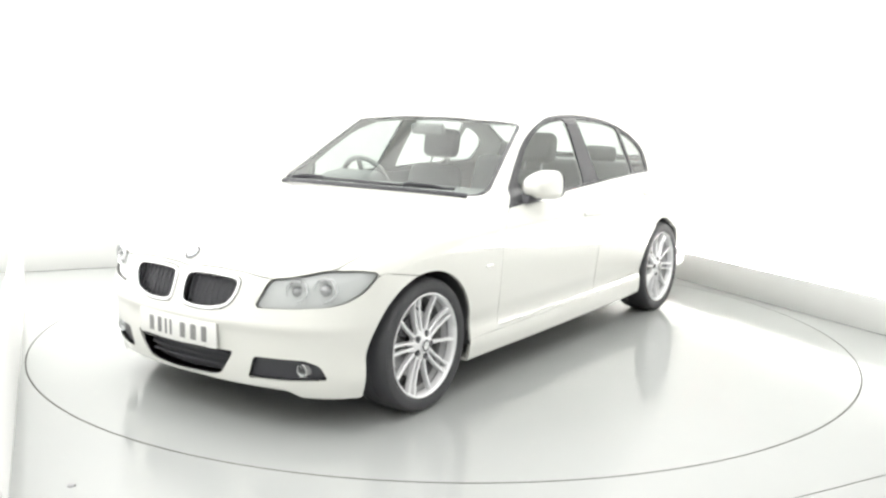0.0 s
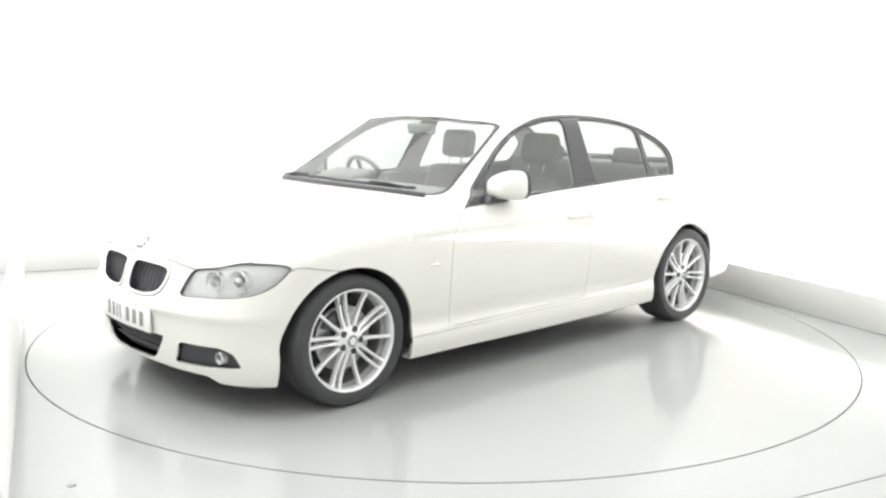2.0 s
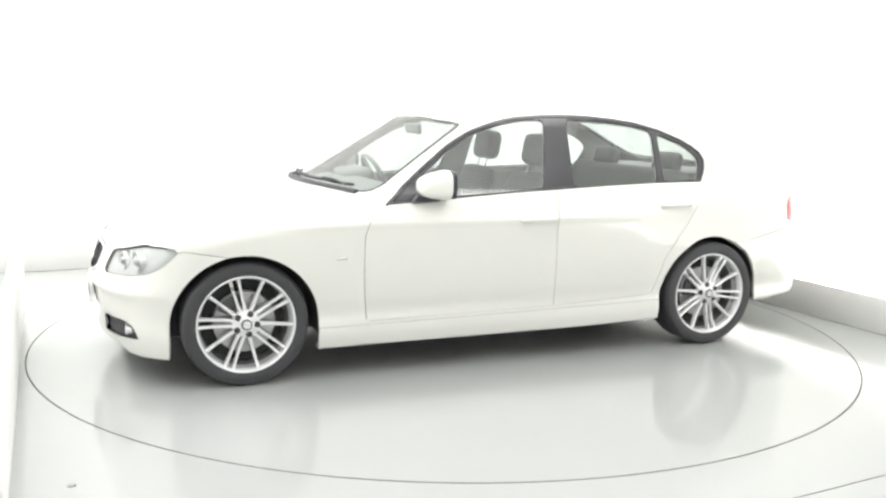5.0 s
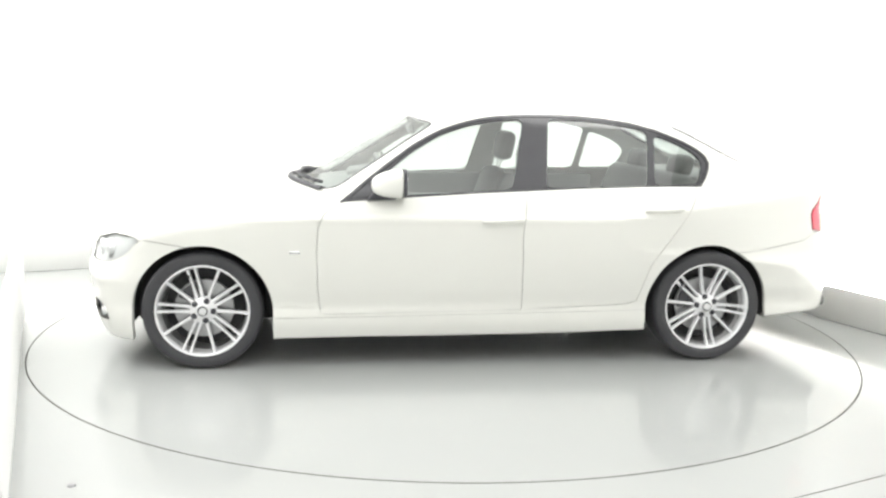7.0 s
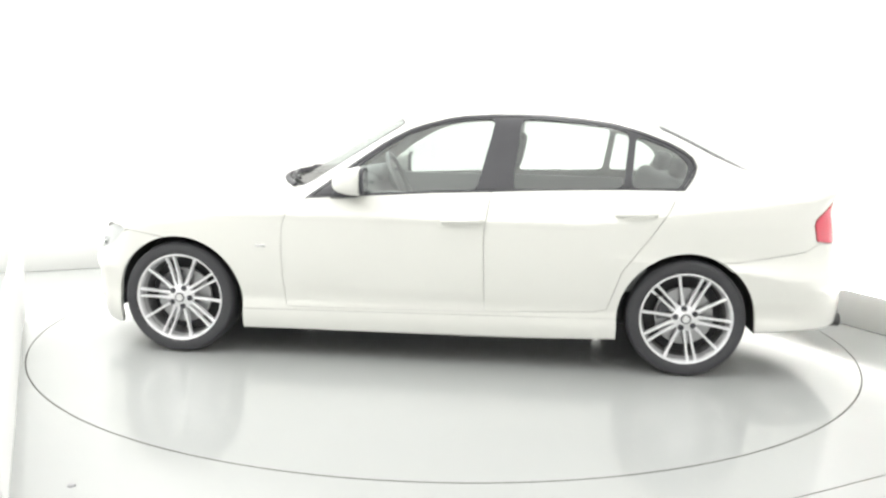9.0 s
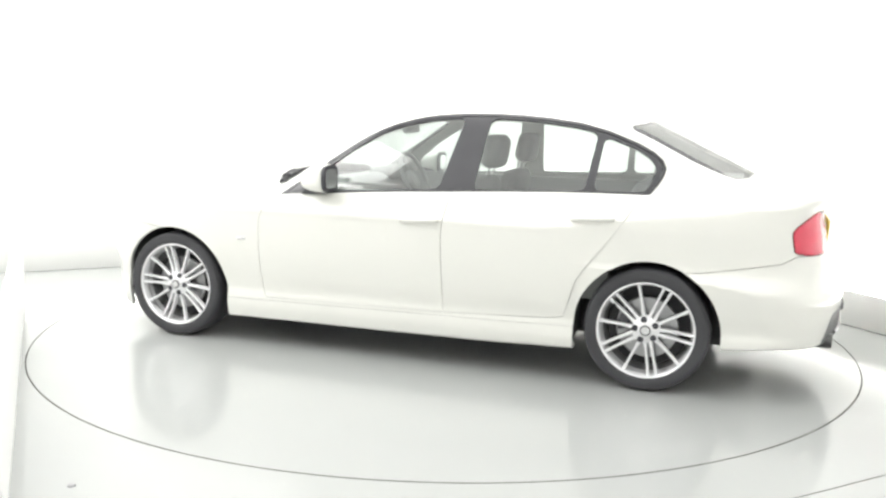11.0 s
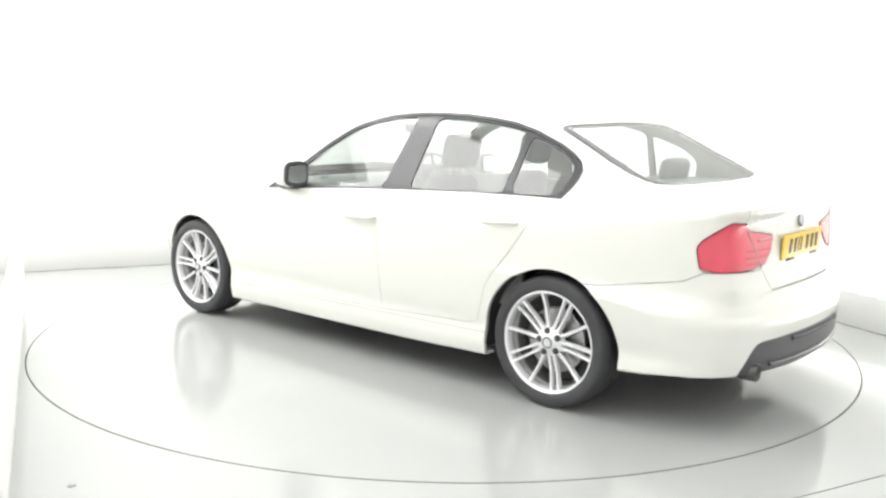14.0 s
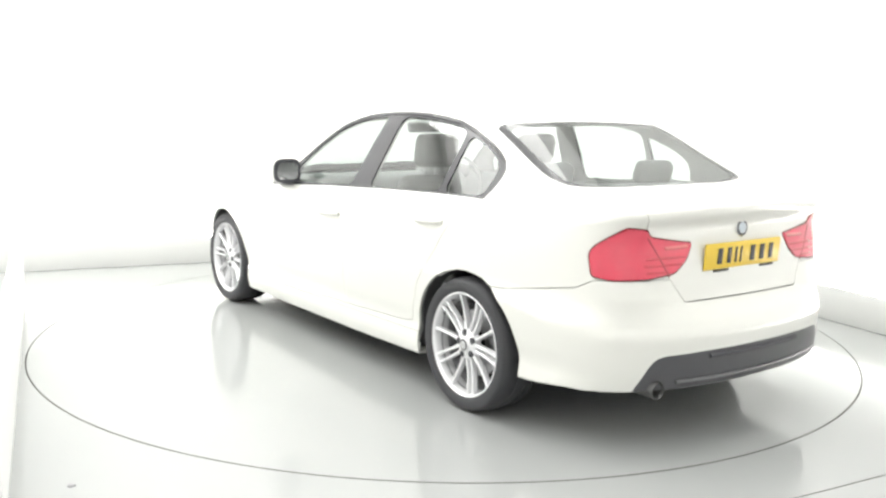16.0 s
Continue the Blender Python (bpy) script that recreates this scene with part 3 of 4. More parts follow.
# ---- wheel ----
def wheel_kind(phase):
    """A wheel about the y axis, outer face towards +y, origin at the hub on the tyre's outer plane."""
    q = pose(0, 0, 0, -90)          # lathe axis z to +y
    w = part("wheel", lathe([(0.226, -0.05), (0.232, -0.026), (0.243, -0.016), (0.243, -0.008), (0.239, -0.006),
                             (0.234, -0.009), (0.229, -0.022), (0.224, -0.055), (0.220, -0.085), (0.226, -0.085), (0.226, -0.05)], 72, q), ALLOY, None, "silver alloy rim with thin twin spokes")
    part("rim_barrel", lathe([(0.2190, -0.084), (0.212, -0.10), (0.206, -0.19), (0.190, -0.20), (0.222, -0.19), (0.224, -0.05)], 72, q), BARREL, w, "dull grey inner rim")
    part("tyre", lathe([(0.230, -0.215), (0.262, -0.228), (0.296, -0.222), (0.3067, -0.205), (0.3113, -0.180), (0.3120, -0.150), (0.3094, -0.148), (0.3094, -0.142), (0.3120, -0.140),
                        (0.3120, -0.096), (0.3094, -0.094), (0.3094, -0.088), (0.3120, -0.086),
                        (0.3113, -0.048), (0.3067, -0.020), (0.3006, -0.008), (0.296, -0.003), (0.292, -0.0035), (0.290, -0.001), (0.270, 0.001), (0.255, -0.002), (0.243, -0.010),
                        (0.236, -0.016), (0.230, -0.10), (0.230, -0.215)], 96, q), RUBBER, w, "black low-profile tyre")
    part("brake_disc", lathe([(0.06, -0.115), (0.06, -0.09), (0.075, -0.088), (0.150, -0.088), (0.155, -0.092), (0.155, -0.110), (0.06, -0.115)], 64, q), STEEL, w, "dull grey brake disc")
    cal = prism([(0.145 * math.cos(a), 0.145 * math.sin(a)) for a in np.radians(np.linspace(-30, 30, 9))]
                + [(0.085 * math.cos(a), 0.085 * math.sin(a)) for a in np.radians(np.linspace(30, -30, 9))], 0.05, pose(0, -0.118, 0, 0, 20, 0), 0.004)
    part("brake_caliper", cal, GREY_PLASTIC, w)
    part("wheel_backing", lathe([(0.0, -0.150), (0.205, -0.150), (0.207, -0.156), (0.0, -0.156)], 48, q), UNDER, w)

    def spoke(half, lean, base):
        bm = bmesh.new()
        prev = None
        for i in range(11):
            t = i / 10
            r = 0.045 + t * 0.187
            wdt = half * (0.86 + 0.60 * (1 - t) ** 3 + 0.30 * t ** 5)
            y = -0.028 - 0.010 * math.sin(math.pi * t) + 0.010 * t
            off = lean * (0.60 + 0.40 * t)
            ring = [bm.verts.new((off + sx * wdt, y + sy, r)) for sx, sy in ((-1, -0.026), (-1, -0.003), (-0.55, 0.001), (0.55, 0.001), (1, -0.003), (1, -0.026))]
            if prev:
                for j in range(6):
                    bm.faces.new((prev[j], prev[(j + 1) % 6], ring[(j + 1) % 6], ring[j]))
            else:
                bm.faces.new(ring)
            prev = ring
        bm.faces.new(prev[::-1])
        bmesh.ops.recalc_face_normals(bm, faces=bm.faces[:])
        return bm

    first = {}
    for i in range(5):
        for kind, ang, half, lean in (("twin_a", 0, 0.0072, 0.0205), ("twin_b", 0, 0.0072, -0.0205), ("single", 36, 0.0076, 0.0)):
            if kind not in first:
                ob = part("spoke", spoke(half, lean, 0), ALLOY, w)
                first[kind] = ob.data
            else:
                ob = new("spoke", first[kind])
                ob.parent = w
            ob.matrix_basis = pose(0, 0, 0, 0, 90 - (phase + 72 * i + ang), 0)
    part("hub", lathe([(0.0, -0.018), (0.032, -0.018), (0.038, -0.022), (0.060, -0.025), (0.068, -0.032), (0.071, -0.060), (0.0, -0.070)], 40, q), ALLOY, w)
    cap = part("hub_cap", lathe([(0.0, -0.010), (0.024, -0.010), (0.031, -0.013), (0.033, -0.022), (0, -0.024)], 32, q), ALLOY, w, "silver round hub cap with a dark ring")
    part("cap_ring", lathe([(0.0205, -0.0098), (0.0205, -0.0088), (0.0265, -0.0098), (0.0275, -0.0120), (0.0205, -0.0125)], 32, q), GREY_PLASTIC, w, "dark ring round the hub badge")
    # Raised dark discs in place of the shade inside the bolt holes.
    for i in range(5):
        a = radians(phase + 36 + 72 * i)
        part("bolt_hole_shade", lathe([(0.0, -0.0222), (0.0158, -0.0222), (0.0158, -0.03), (0, -0.03)], 16, Matrix.Translation((0.053 * math.cos(a), 0, 0.053 * math.sin(a))) @ q), PLASTIC, w)
    part("badge_face", lathe([(0.0, -0.0085), (0.020, -0.0085), (0.021, -0.011), (0, -0.012)], 24, q), CHROME, w, "round silver badge")
    part("valve", tube([(0.20, -0.02, -0.02), (0.185, -0.012, -0.018)], 0.004), RUBBER, w)
    return w


# ---- the car ----
def build_car():
    car = new("car")
    tagged(car, "white four-door saloon with black window trim, parked on a turntable", "car")
    k = make_skin()

    # centre panels
    for name, cells, mat, label in (
            ("bonnet", ["bonnet"], PAINT, "white painted bonnet"), ("front_bumper", ["front_bumper"], PAINT, "white front bumper with dark openings"),
            ("rear_bumper", ["rear_bumper"], PAINT, "white rear bumper"), ("boot_lid", ["boot_lid"], PAINT, "white boot lid with a small lip"),
            ("body_shell", ["shell"], PAINT, "white painted roof, pillars and rear quarters"),
            ("windscreen", ["screen"], GLASS, "clear curved windscreen"), ("rear_window", ["backlight"], GLASS, "clear curved rear window"),
            ("windscreen_seal", ["screen_trim"], TRIM, "thin black seal"), ("rear_window_seal", ["back_trim"], TRIM, "thin black seal"),
            ("diffuser", ["diffuser"], GREY_PLASTIC, "dark grey diffuser panel")):
        ob = skin_part(name, k.take(cells, both=True), mat, car, label, 0.0 if mat is GLASS else 0.012)
        if mat is GLASS:
            ob.visible_shadow = False
    inner = skin_part("inner_shell", k.take(["shell", "front_door", "rear_door", "window_trim", "door_frame", "screen_trim", "back_trim", "joint"], True, push=-0.022), SHELL, car, "grey inner body and lining", 0.0)
    front_backing = skin_part("front_backing", k.take(["bonnet", "front_bumper", "boot_lid", "rear_bumper", "side_skirt", "front_wing", "kidney_ring"], True, push=-0.020), SHELL, car, "grey inner panels", 0.0)
    skin_part("intake_mesh", k.take(["intake"], True, push=-0.05), PLASTIC, car, "black mesh of the lower air intake", -0.047)
    for flip in (False, True):
        got = lambda *c, **kw: k.take(list(c), flip=flip, **kw)
        panel = {}
        for name in ("front_door", "rear_door", "side_skirt", "front_wing"):
            panel[name] = skin_part(name, got(name), PAINT, car, "white painted " + name.replace("_", " "), 0.012)
        skin_part("window_trim", got("window_trim"), TRIM, car, "black window surround", 0.012)
        skin_part("door_frame", got("door_frame", push=-0.003), FRAME, car, "black window frame and pillar cover", 0.012)
        for name, cells, holder in (("window", "front_glass", "front_door"), ("window", "rear_glass", "rear_door"), ("quarter_window", "quarter_glass", "rear_door")):
            g = skin_part(name, got(cells, push=-0.007), GLASS, panel[holder], "clear side window", 0.0)
            g.visible_shadow = False
        # headlight: lens over a bright housing
        lens = skin_part("headlight", got("headlight"), LAMP_GLASS, car, "clear headlight with two round reflectors", 0.0)
        lens.visible_shadow = False
        skin_part("lamp_housing", got("headlight", push=-0.018), LAMP_BODY, lens, "silver grey lamp housing", -0.016)
        skin_part("kidney_surround", got("kidney_ring", push=0.004), CHROME, car, "chrome grille surround", 0.02)
        grille = skin_part("grille", got("kidney", push=-0.035), PLASTIC, car, "black grille with upright slats", -0.033)
        skin_part("fog_recess", got("fog_recess", push=-0.022), PLASTIC, car, "black fog lamp recess", -0.022)
        lamp = skin_part("tail_lamp", got("tail_lamp", push=0.004), RED, car, "red tail lamp", 0.02)
        skin_part("lamp_rim", got("tail_rim", push=0.002), DARK_RED, lamp, "dark red lamp edge", 0.02)
        sgn = -1 if flip else 1
        for i in range(9):
            y = sgn * (0.062 + i * 0.0325)
            hi_, lo_ = 0.652 - 0.010 * (i / 8) ** 2, 0.506 + 0.055 * max(0, (i - 6) / 2) ** 1.5 * 0.8
            xs = [surface_point(None, abs(y), z) - 0.016 for z in (lo_, (lo_ + hi_) / 2, hi_)]
            part("slat", tube([(xs[0], y, lo_), (xs[1], y, (lo_ + hi_) / 2), (xs[2], y, hi_)], 0.0036, 6), PLASTIC, grille)
        for y, z, r in ((0.585, 0.610, 0.043), (0.690, 0.618, 0.047)):
            x = surface_point(None, y, z) - 0.046
            m = pose(x, sgn * y, z, 0, 0, sgn * 18) @ pose(0, 0, 0, 0, 90, 0) @ pose(0, 0, 0.02)
            part("reflector", lathe([(0.0, -0.03), (r * 0.5, -0.026), (r * 0.85, -0.01), (r, 0.012), (r + 0.005, 0.013), (r + 0.005, -0.02), (0, -0.036)], 32, m), REFLECTOR, lens, "round bright reflector")
            part("lamp_ring", lathe([(r, 0.010), (r + 0.002, 0.014), (r + 0.005, 0.010), (r + 0.004, -0.01), (r, 0.0)], 32, m), STEEL, lens)
            part("bulb_lens", lathe([(0, 0.022), (r * 0.3, 0.018), (r * 0.52, 0.004), (r * 0.55, -0.012), (0, -0.014)], 24, m), STEEL, lens)
        part("indicator_strip", rbox((0.05, 0.012, 0.055), pose(1.775, sgn * 0.765, 0.628, 0, 0, sgn * -45), 0.004), REFLECTOR, lens)
        # fog lamp
        fy, fz = 0.622, 0.272
        fx = surface_point(None, fy, fz) - 0.014
        m = pose(fx, sgn * fy, fz, 0, 90, 0)
        fog = part("fog_lamp", lathe([(0.0, -0.02), (0.015, -0.016), (0.024, 0.0), (0.026, 0.004), (0.029, 0.002), (0.029, -0.03), (0, -0.03)], 28, m), REFLECTOR, car, "round clear fog lamp")
        part("lens", lathe([(0.0, 0.009), (0.014, 0.007), (0.024, 0.003), (0.024, 0.0), (0, 0.001)], 28, m), LAMP_GLASS, fog)
        # tail lamp bands
        for z0, z1, y0, y1 in ((0.742, 0.748, 0.46, 0.57), (0.768, 0.776, 0.385, 0.58), (0.797, 0.804, 0.365, 0.57)):
            pts = []
            for y in np.linspace(y0, y1, 12):
                pts.append((-surface_point(None, y, (z0 + z1) / 2, -1) + 0.0015, sgn * y, (z0 + z1) / 2))
            part("lamp_band", tube(pts, 0.0075, 8), BAND_RED, lamp)
        pts = [(-surface_point(None, y, 0.838, -1) + 0.0035, sgn * y, 0.838 + (0.5 - y) * 0.02) for y in np.linspace(0.345, 0.47, 8)]
        part("reversing_light", tube(pts, 0.011, 8), PALE_RED, lamp, "pale reversing light strip")
        pts = [(-surface_point(None, y, z, -1) - 0.0025, sgn * y, z) for y, z in zip(np.linspace(0.556, 0.455, 8), np.linspace(0.886, 0.726, 8))]
        part("lamp_seam", tube(pts, 0.0035, 6), DARK_RED, lamp, "dark joint between the lamp halves")
        # door handles
        for hx, hz, holder in ((-0.19, 0.797, "front_door"), (-1.095, 0.855, "rear_door")):
            pts, n = [], 12
            for i in range(n + 1):
                t = i / n
                x = hx + 0.105 - 0.21 * t
                yy = surface_point(x, 0, hz) + 0.004 + 0.026 * math.sin(math.pi * t) ** 0.5
                pts.append((x, sgn * yy, hz + 0.006 * (t - 0.5)))
            bm = tube(pts, 0.0105, 10)
            for v in bm.verts:
                v.co.z = hz + (v.co.z - hz) * 1.25
            part("door_handle", bm, PAINT, panel[holder], "white pull handle")
            dish = lathe([(0.0, -0.004), (0.030, -0.003), (0.040, 0.0015), (0.043, 0.0012), (0.044, -0.004)], 28)
            for v in dish.verts:
                v.co = Vector((v.co.x * 1.7, v.co.z, v.co.y * 0.75))
            for v in dish.verts:
                x_, z_ = hx + v.co.x, hz + v.co.z + 0.002
                v.co = Vector((x_, sgn * (surface_point(x_, 0, z_) + v.co.y), z_))
            part("handle_recess", dish, PAINT, panel[holder], "shallow handle recess")
        # side blinker badge on the wing
        part("wing_badge", rbox((0.055, 0.006, 0.016), pose(0.90, sgn * surface_point(0.90, 0, 0.625), 0.625), 0.003), CHROME, car, "small silver badge")
        # door mirror
        mx, mz, my = 0.362, 0.990, 0.906
        bm = bmesh.new()
        bmesh.ops.create_uvsphere(bm, u_segments=28, v_segments=18, radius=1.0)
        for v in bm.verts:
            x, y, z = v.co
            sq = lambda t, p: math.copysign(abs(t) ** p, t)
            x, y, z = sq(x, 0.72), sq(y, 0.62), sq(z, 0.62)
            v.co = Vector((mx + (0.143 if x > 0 else 0.026) * x, sgn * (my + 0.088 * y - 0.022 * max(0, x)), mz + (0.077 - 0.018 * max(0, x)) * z - 0.012 * max(0, x)))
        if sgn < 0:
            bmesh.ops.reverse_faces(bm, faces=bm.faces[:])
        mir = part("door_mirror", bm, PAINT, car, "white door mirror housing on a black foot")
        oval = lambda ry, rz: [(ry * math.copysign(abs(math.cos(t)) ** 0.6, math.cos(t)), rz * math.copysign(abs(math.sin(t)) ** 0.6, math.sin(t))) for t in np.linspace(0, 2 * math.pi, 33)[:-1]]
        part("mirror_rim", prism(oval(0.085, 0.073), 0.016, pose(mx - 0.020, sgn * my, mz, 0, 0, 90)), PLASTIC, mir, "black mirror rim")
        part("mirror_glass", prism(oval(0.068, 0.053), 0.004, pose(mx - 0.0355, sgn * my, mz, 0, 0, 90)), CHROME, mir, "mirror glass")
        part("mirror_foot", prism([(0.53, 0.885), (0.49, 0.935), (0.42, 0.945), (0.36, 0.93), (0.37, 0.892)], 0.085, pose(0, 0.795 if sgn > 0 else -0.88, 0.008), 0.012), PLASTIC, mir, "black mirror foot")

    # front plate, badges
    def plate(name, x, z, mat, face, label, lean, ink):
        m = pose(x, 0, z, 0, lean, 0)
        p = part(name, rbox((0.008, 0.52, 0.112), m, 0.003), mat, car, label)
        at = -0.19
        for w in (0.055, 0.045, 0.022, 0.022, 0.0, 0.055, 0.055, 0.05):
            if w:
                part("bar", rbox((0.003, w * 0.60, 0.068), m @ pose(face * 0.0048, face * (at + w / 2), 0), 0.001), ink, p)
            at += w + 0.012 if w else 0.03
        return p

    # the front plate is bent to follow the bumper
    def bend(y):
        return max(surface_point(None, abs(y), z) for z in (0.345, 0.385, 0.44)) + 0.004

    bm, rings = bmesh.new(), []
    for y in np.linspace(-0.26, 0.26, 15):
        x = bend(y)
        rings.append([bm.verts.new((x + dx, y, 0.392 + dz)) for dx, dz in ((-0.004, -0.056), (0.003, -0.056), (0.004, -0.054), (0.004, 0.054), (0.003, 0.056), (-0.004, 0.056))])
    for r0, r1 in zip(rings, rings[1:]):
        for i in range(6):
            bm.faces.new((r0[i], r0[(i + 1) % 6], r1[(i + 1) % 6], r1[i]))
    bm.faces.new(rings[0])
    bm.faces.new(rings[-1][::-1])
    bmesh.ops.recalc_face_normals(bm, faces=bm.faces[:])
    fp = part("front_plate", bm, WHITE_PLATE, car, "white number plate with dark bars")

    def turn(y):
        return math.degrees(math.atan2(bend(y - 0.02) - bend(y + 0.02), 0.04))

    at = -0.19
    for w in (0.055, 0.045, 0.022, 0.022, 0.0, 0.055, 0.055, 0.05):
        if w:
            y = at + w / 2
            part("bar", rbox((0.003, w * 0.60, 0.068), pose(bend(y) + 0.0045, y, 0.392, 0, 0, turn(y)), 0.001), GREY_INK, fp)
        at += w + 0.012 if w else 0.03
    for y in (-0.17, 0.145):
        part("plate_clip", rbox((0.012, 0.115, 0.010), pose(bend(y) + 0.001, y, 0.333, 0, 0, turn(y)), 0.003), BLACK_INK, fp)
    rxp = -surface_point(None, 0.2, 0.79, -1) - 0.010
    rp = plate("rear_plate", rxp, 0.790, YELLOW, -1, "yellow number plate with dark bars", -3, BLACK_INK)
    for y in (-0.17, 0.145):
        part("plate_clip", rbox((0.012, 0.10, 0.011), pose(rxp + 0.003, y, 0.728), 0.003), BLACK_INK, rp)

    def roundel(x, z, lean, r, label):
        m = pose(x, 0, z, 0, lean, 0)
        b = part("badge", lathe([(0, 0.006), (r * 0.68, 0.006), (r * 0.7, 0.004), (r * 0.9, 0.004), (r, 0.001), (r, -0.006), (0, -0.006)], 36, m), CHROME, car, label)
        part("badge_ring", lathe([(r * 0.70, 0.0045), (r * 0.72, 0.0062), (r * 0.93, 0.0055), (r * 0.95, 0.003), (r * 0.70, 0.003)], 36, m), PLASTIC, b)
        part("badge_field", lathe([(0, 0.0066), (r * 0.64, 0.0062), (r * 0.65, 0.004), (0, 0.004)], 36, m), BADGE_BLUE, b)

    roundel(surface_point(None, 0, 0.715) + 0.002, 0.715, 38, 0.040, "round front badge")
    roundel(-surface_point(None, 0, 0.900, -1) - 0.002, 0.900, -84, 0.037, "round boot badge")

    # lower intake slats, diffuser insert, exhaust, boot lip
    for z in (0.245, 0.275, 0.305):
        pts = [(surface_point(None, abs(y), z) - 0.035, y, z) for y in np.linspace(-0.27 + (0.32 - z) * 0.3, 0.27 - (0.32 - z) * 0.3, 14)]
        part("intake_slat", tube(pts, 0.005, 6), PLASTIC, car)
    # A proud black tube stands for the shade in the recessed slot.
    pts = [(-surface_point(None, abs(y), 0.412, -1) - 0.002, y, 0.400) for y in np.linspace(-0.30, 0.30, 20)]
    bm = tube(pts, 0.011, 8)
    part("diffuser_slot_shade", bm, PLASTIC, car, "black bar standing for the shaded slot in the diffuser")
    pts = [(-surface_point(None, abs(y), 0.305, -1) - 0.004, y, 0.305) for y in np.linspace(-0.56, 0.46, 26)]
    part("diffuser_strip", tube(pts, 0.008, 8), DARK_METAL, car, "grey metal strip along the diffuser")
    q = pose(0, 0, 0, 0, -90, 0)
    ex = part("exhaust_tip", lathe([(0.030, -0.10), (0.036, -0.10), (0.037, 0.052), (0.034, 0.057), (0.031, 0.052), (0.030, -0.10)], 28, pose(-2.198, 0.545, 0.276) @ q), DARK_EXHAUST, car, "round dull steel exhaust tip")
    part("bore", lathe([(0, -0.02), (0.030, -0.02), (0.030, -0.03), (0, -0.03)], 20, pose(-2.198, 0.545, 0.276) @ q), UNDER, ex)
    part("silencer", rbox((0.30, 0.9, 0.13), pose(-1.93, 0, 0.335), 0.05, 3), DARK_METAL, car)

    # underbody and wheel houses
    part("floor_pan", rbox((3.5, 1.16, 0.05), pose(0, 0, 0.225), 0.02), UNDER, car, "black underbody")
    part("underbody", rbox((1.95, 1.66, 0.06), pose(0, 0, 0.22), 0.02), UNDER, car)
    for xc in (1.375, -1.378):
        for s in (1, -1):
            bm = bmesh.new()
            prof = [(math.cos(a), math.sin(a)) for a in np.radians(np.linspace(-9, 189, 36))]
            ring = []
            for c_, s_ in prof:
                p = (xc + 0.3645 * c_, 0.297 + 0.3645 * s_)
                edge = surface_point(p[0], 0, max(p[1], 0.27)) - 0.003
                ring.append([bm.verts.new((p[0], s * y, p[1])) for y in (edge, 0.60)])
            for a, b in zip(ring, ring[1:]):
                bm.faces.new((a[0], b[0], b[1], a[1]))
            bm.faces.new([r[1] for r in ring])
            part("wheel_house", bm, UNDER, car, "black wheel arch liner")

    # cabin
    def seat(x, y):
        s = part("seat", rbox((0.50, 0.50, 0.18), pose(x + 0.20, y, 0.50, 0, -6, 0), 0.06, 3), SEAT_CLOTH, car, "dark cloth front seat")
        part("backrest", rbox((0.15, 0.50, 0.54), pose(x - 0.08, y, 0.745, 0, -16, 0), 0.06, 4, (0.75, 0.80)), SEAT_CLOTH, s)
        part("headrest", rbox((0.105, 0.27, 0.19), pose(x - 0.205, y, 1.145, 0, -10, 0), 0.048, 4), SEAT_CLOTH, s)
        for dy in (-0.06, 0.06):
            part("headrest_post", tube([(x - 0.15, y + dy, 0.97), (x - 0.195, y + dy, 1.09)], 0.006), CHROME, s)

    seat(-0.24, 0.37)
    seat(-0.24, -0.37)
    bench = part("rear_seat", rbox((0.50, 1.30, 0.20), pose(-0.95, 0, 0.50, 0, -6, 0), 0.06, 3), SEAT_CLOTH, car, "dark cloth rear bench")
    part("backrest", rbox((0.16, 1.28, 0.56), pose(-1.24, 0, 0.76, 0, -22, 0), 0.06, 3), SEAT_CLOTH, bench)
    for y in (0.36, -0.36):
        part("headrest", rbox((0.09, 0.25, 0.13), pose(-1.38, y, 1.07, 0, -14, 0), 0.04, 3), SEAT_CLOTH, bench)
    part("parcel_shelf", rbox((0.42, 1.22, 0.03), pose(-1.56, 0, 1.005), 0.01), DASH, car, "dark parcel shelf")
    dash = part("dashboard", rbox((0.46, 1.38, 0.26), pose(0.62, 0, 0.815, 0, 6, 0), 0.08, 4, (0.8, 0.97)), DASH, car, "dark grey dashboard")
    part("instrument_hood", rbox((0.20, 0.36, 0.10), pose(0.50, -0.36, 0.945, 0, 8, 0), 0.04, 3), DASH, dash)
    ring = [(0.185 * math.cos(a), 0.185 * math.sin(a)) for a in np.linspace(0, 2 * math.pi, 41)]
    m = pose(0.33, -0.37, 0.905, 0, -64, 0)
    wheel = part("steering_wheel", tube([m @ Vector((a, b, 0)) for a, b in ring], 0.015, 10), DASH, car, "dark steering wheel")
    part("boss", lathe([(0, 0.0), (0.05, 0.0), (0.075, -0.02), (0.06, -0.06), (0, -0.06)], 24, m), DASH, wheel)
    for a in (0, 180, 90):
        part("spoke", rbox((0.16, 0.035, 0.012), m @ pose(0, 0, -0.015, 0, 0, a) @ pose(0.10, 0, 0), 0.004), DASH, wheel)
    part("rear_view_mirror", rbox((0.03, 0.24, 0.065), pose(0.22, 0, 1.255, 0, 12, 0), 0.015, 3), DASH, car, "dark inside mirror")
    part("tax_disc", lathe([(0, 0.001), (0.038, 0.001), (0.038, -0.001), (0, -0.001)], 24, pose(0.205, 0.53, 1.275, 0, 31, 0)), WHITE_PLATE, car, "round paper disc on the windscreen")
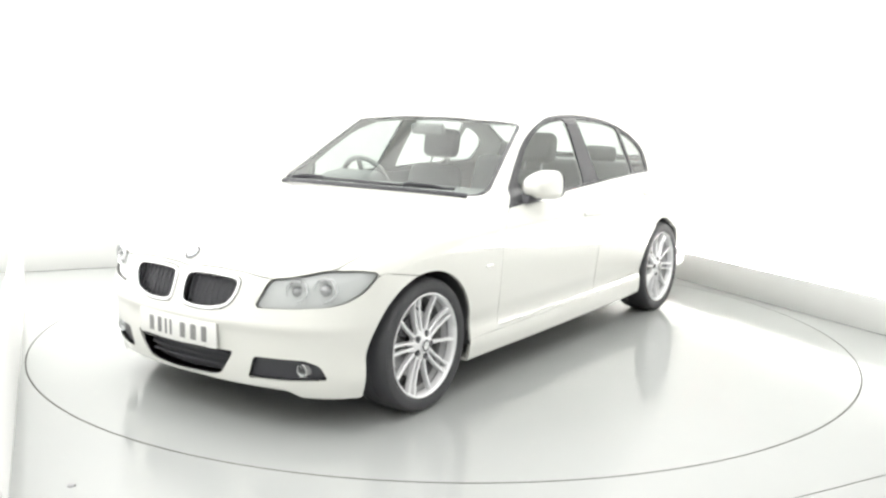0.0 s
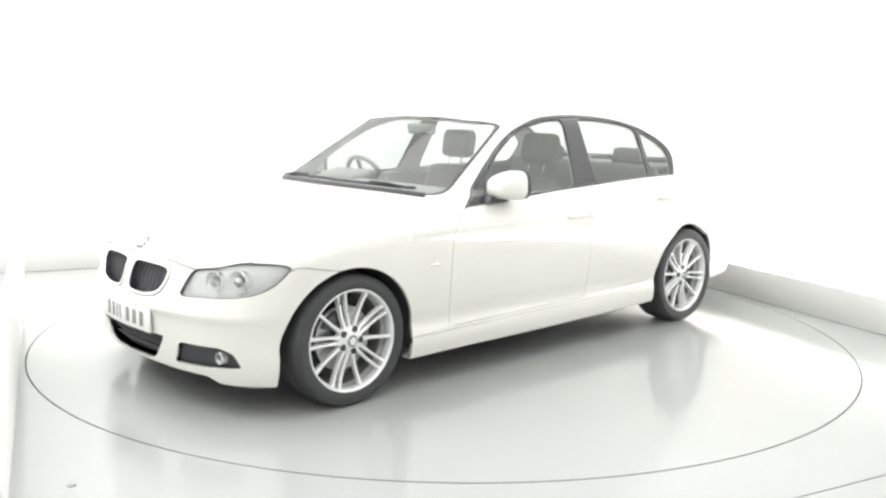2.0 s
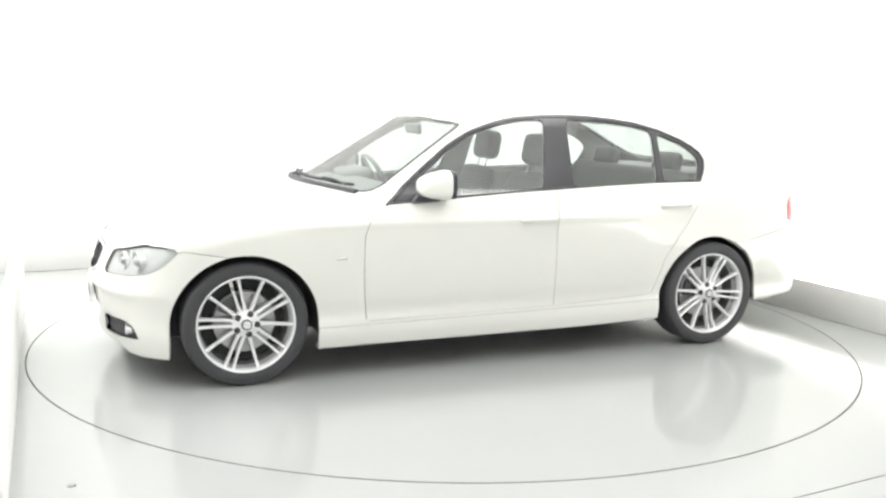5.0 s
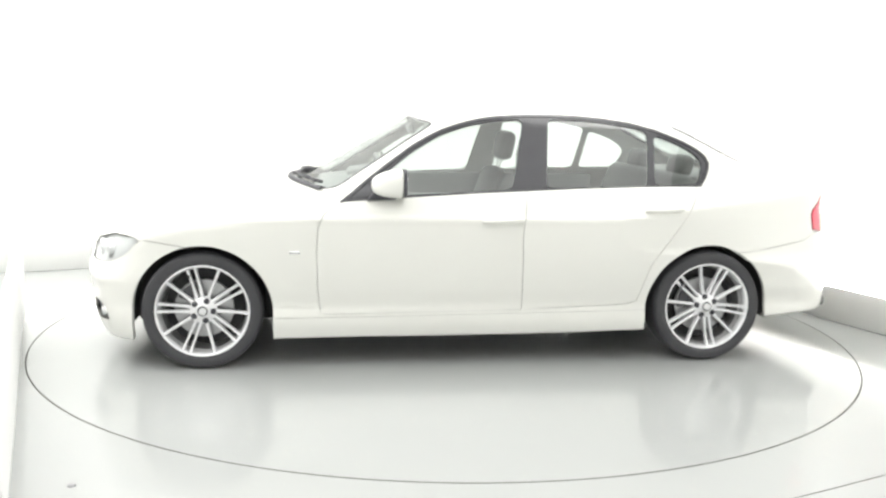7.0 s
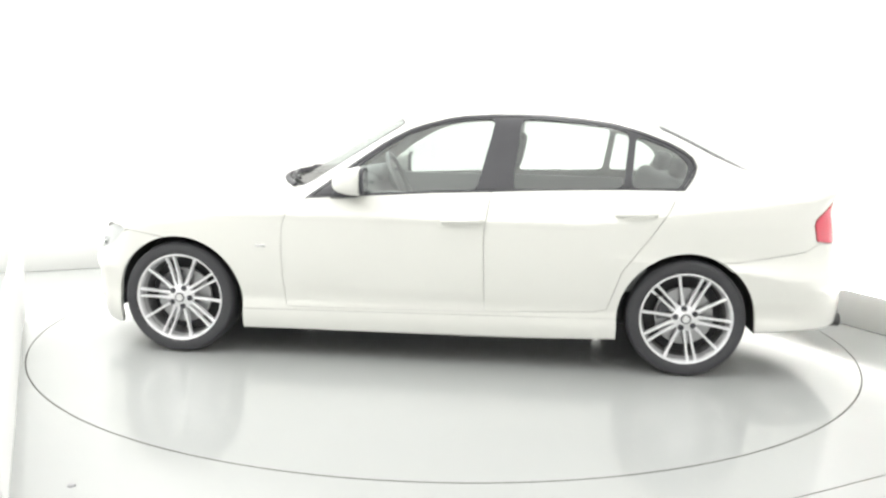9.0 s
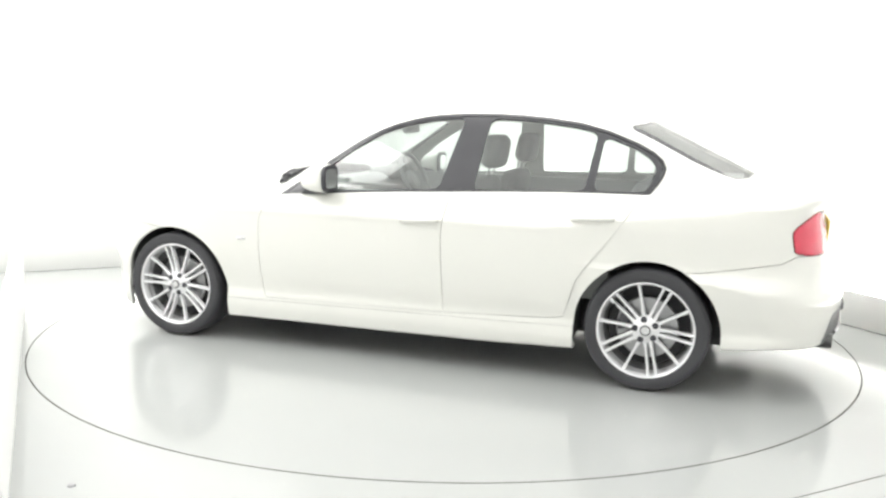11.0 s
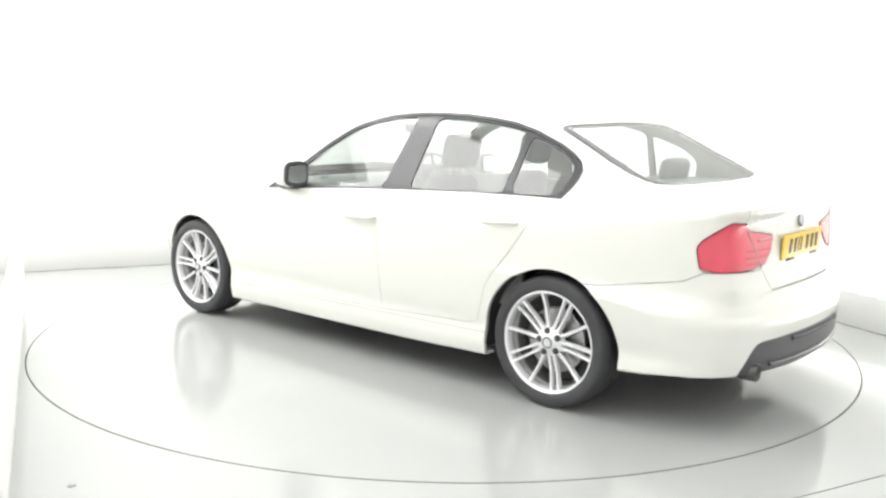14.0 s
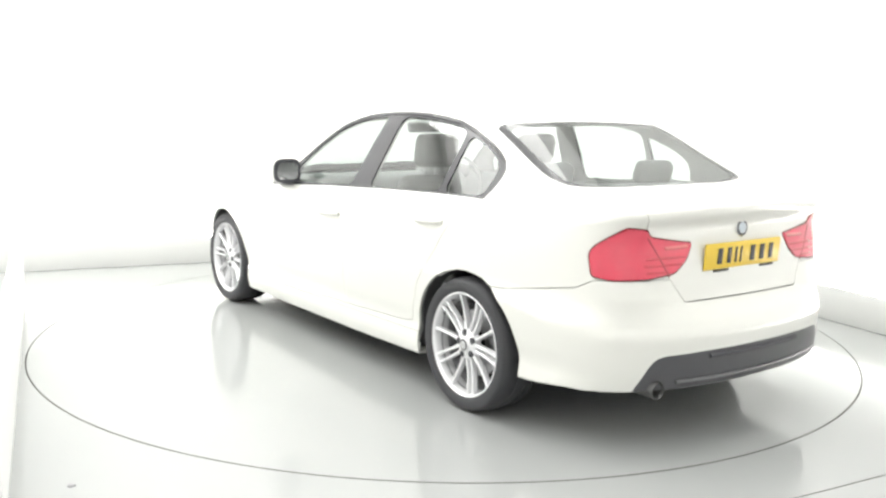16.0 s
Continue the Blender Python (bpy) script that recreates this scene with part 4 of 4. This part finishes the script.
    for s in (1, -1):
        part("door_card", rbox((1.75, 0.035, 0.50), pose(-0.30, s * 0.775, 0.68), 0.012), DASH, car, "dark inner door lining")

    # wipers and cowl
    pts = [(0.948 - 0.42 * y * y, y, surface_cowl(0.948 - 0.42 * y * y, y) + 0.004) for y in np.linspace(-0.66, 0.66, 25)]
    part("cowl", tube(pts, 0.016, 8), PLASTIC, car, "black cowl under the windscreen")
    for y0, y1 in ((-0.58, 0.06), (0.02, 0.58)):
        blade = []
        for t in np.linspace(0, 1, 12):
            y = y0 + (y1 - y0) * t
            x = 0.905 - 0.40 * y * y - 0.01 * t
            blade.append((x, y, surface_cowl(x, y) + 0.020))
        wp = part("wiper", tube(blade, 0.009, 6), PLASTIC, car, "black wiper blade")
        a, b = blade[6], blade[0 if y0 < -0.3 else 11]
        part("wiper_arm", tube([(a[0] + 0.004, a[1], a[2] + 0.012), ((a[0] + b[0]) / 2 + 0.02, (a[1] + b[1]) / 2, (a[2] + b[2]) / 2 + 0.012), (b[0] + 0.04, b[1], b[2] + 0.0)], 0.007, 6), PLASTIC, wp)

    # wheels
    for name, x, phase in (("front", 1.374, 104), ("rear", -1.38, 137)):
        w = wheel_kind(0)
        w.parent = car
        w.matrix_basis = pose(x, 0.876, 0.3115, 0, phase - 180, 0)
        o = copy_thing(w, pose(x, -0.868, 0.3115, 0, -40, 180))
    return car


def surface_cowl(x, y):
    lo, hi = 0.5, 1.5
    for _ in range(36):
        mid = (lo + hi) / 2
        if field(np.array([x]), np.array([abs(y)]), np.array([mid]))[0] < 0:
            lo = mid
        else:
            hi = mid
    return lo


car = build_car()


# ---- what moves: the turntable and the car on it ----
def motions():
    turn = [(0, 234.63), (0.5, 232.73), (1, 229.93), (1.5, 226.5), (2, 222.71), (2.5, 219.13), (3, 215.57), (4, 208.54), (5, 201.59), (6, 194.7), (7, 187.86),
            (8, 181.06), (9, 174.28), (10, 167.5), (11, 160.71), (12, 153.89), (13, 147.03), (14, 140.11), (15, 133.12), (16, 126.04)]
    off = Vector((0.019, 0.020, 0))
    walk(table, [(t, pose(0, 0, 0, 0, 0, a - 234.63)) for t, a in turn])
    walk(car, [(t, Matrix.Translation(pose(0, 0, 0, 0, 0, a) @ off) @ pose(0, 0, 0, 0, 0, a)) for t, a in turn])


motions()
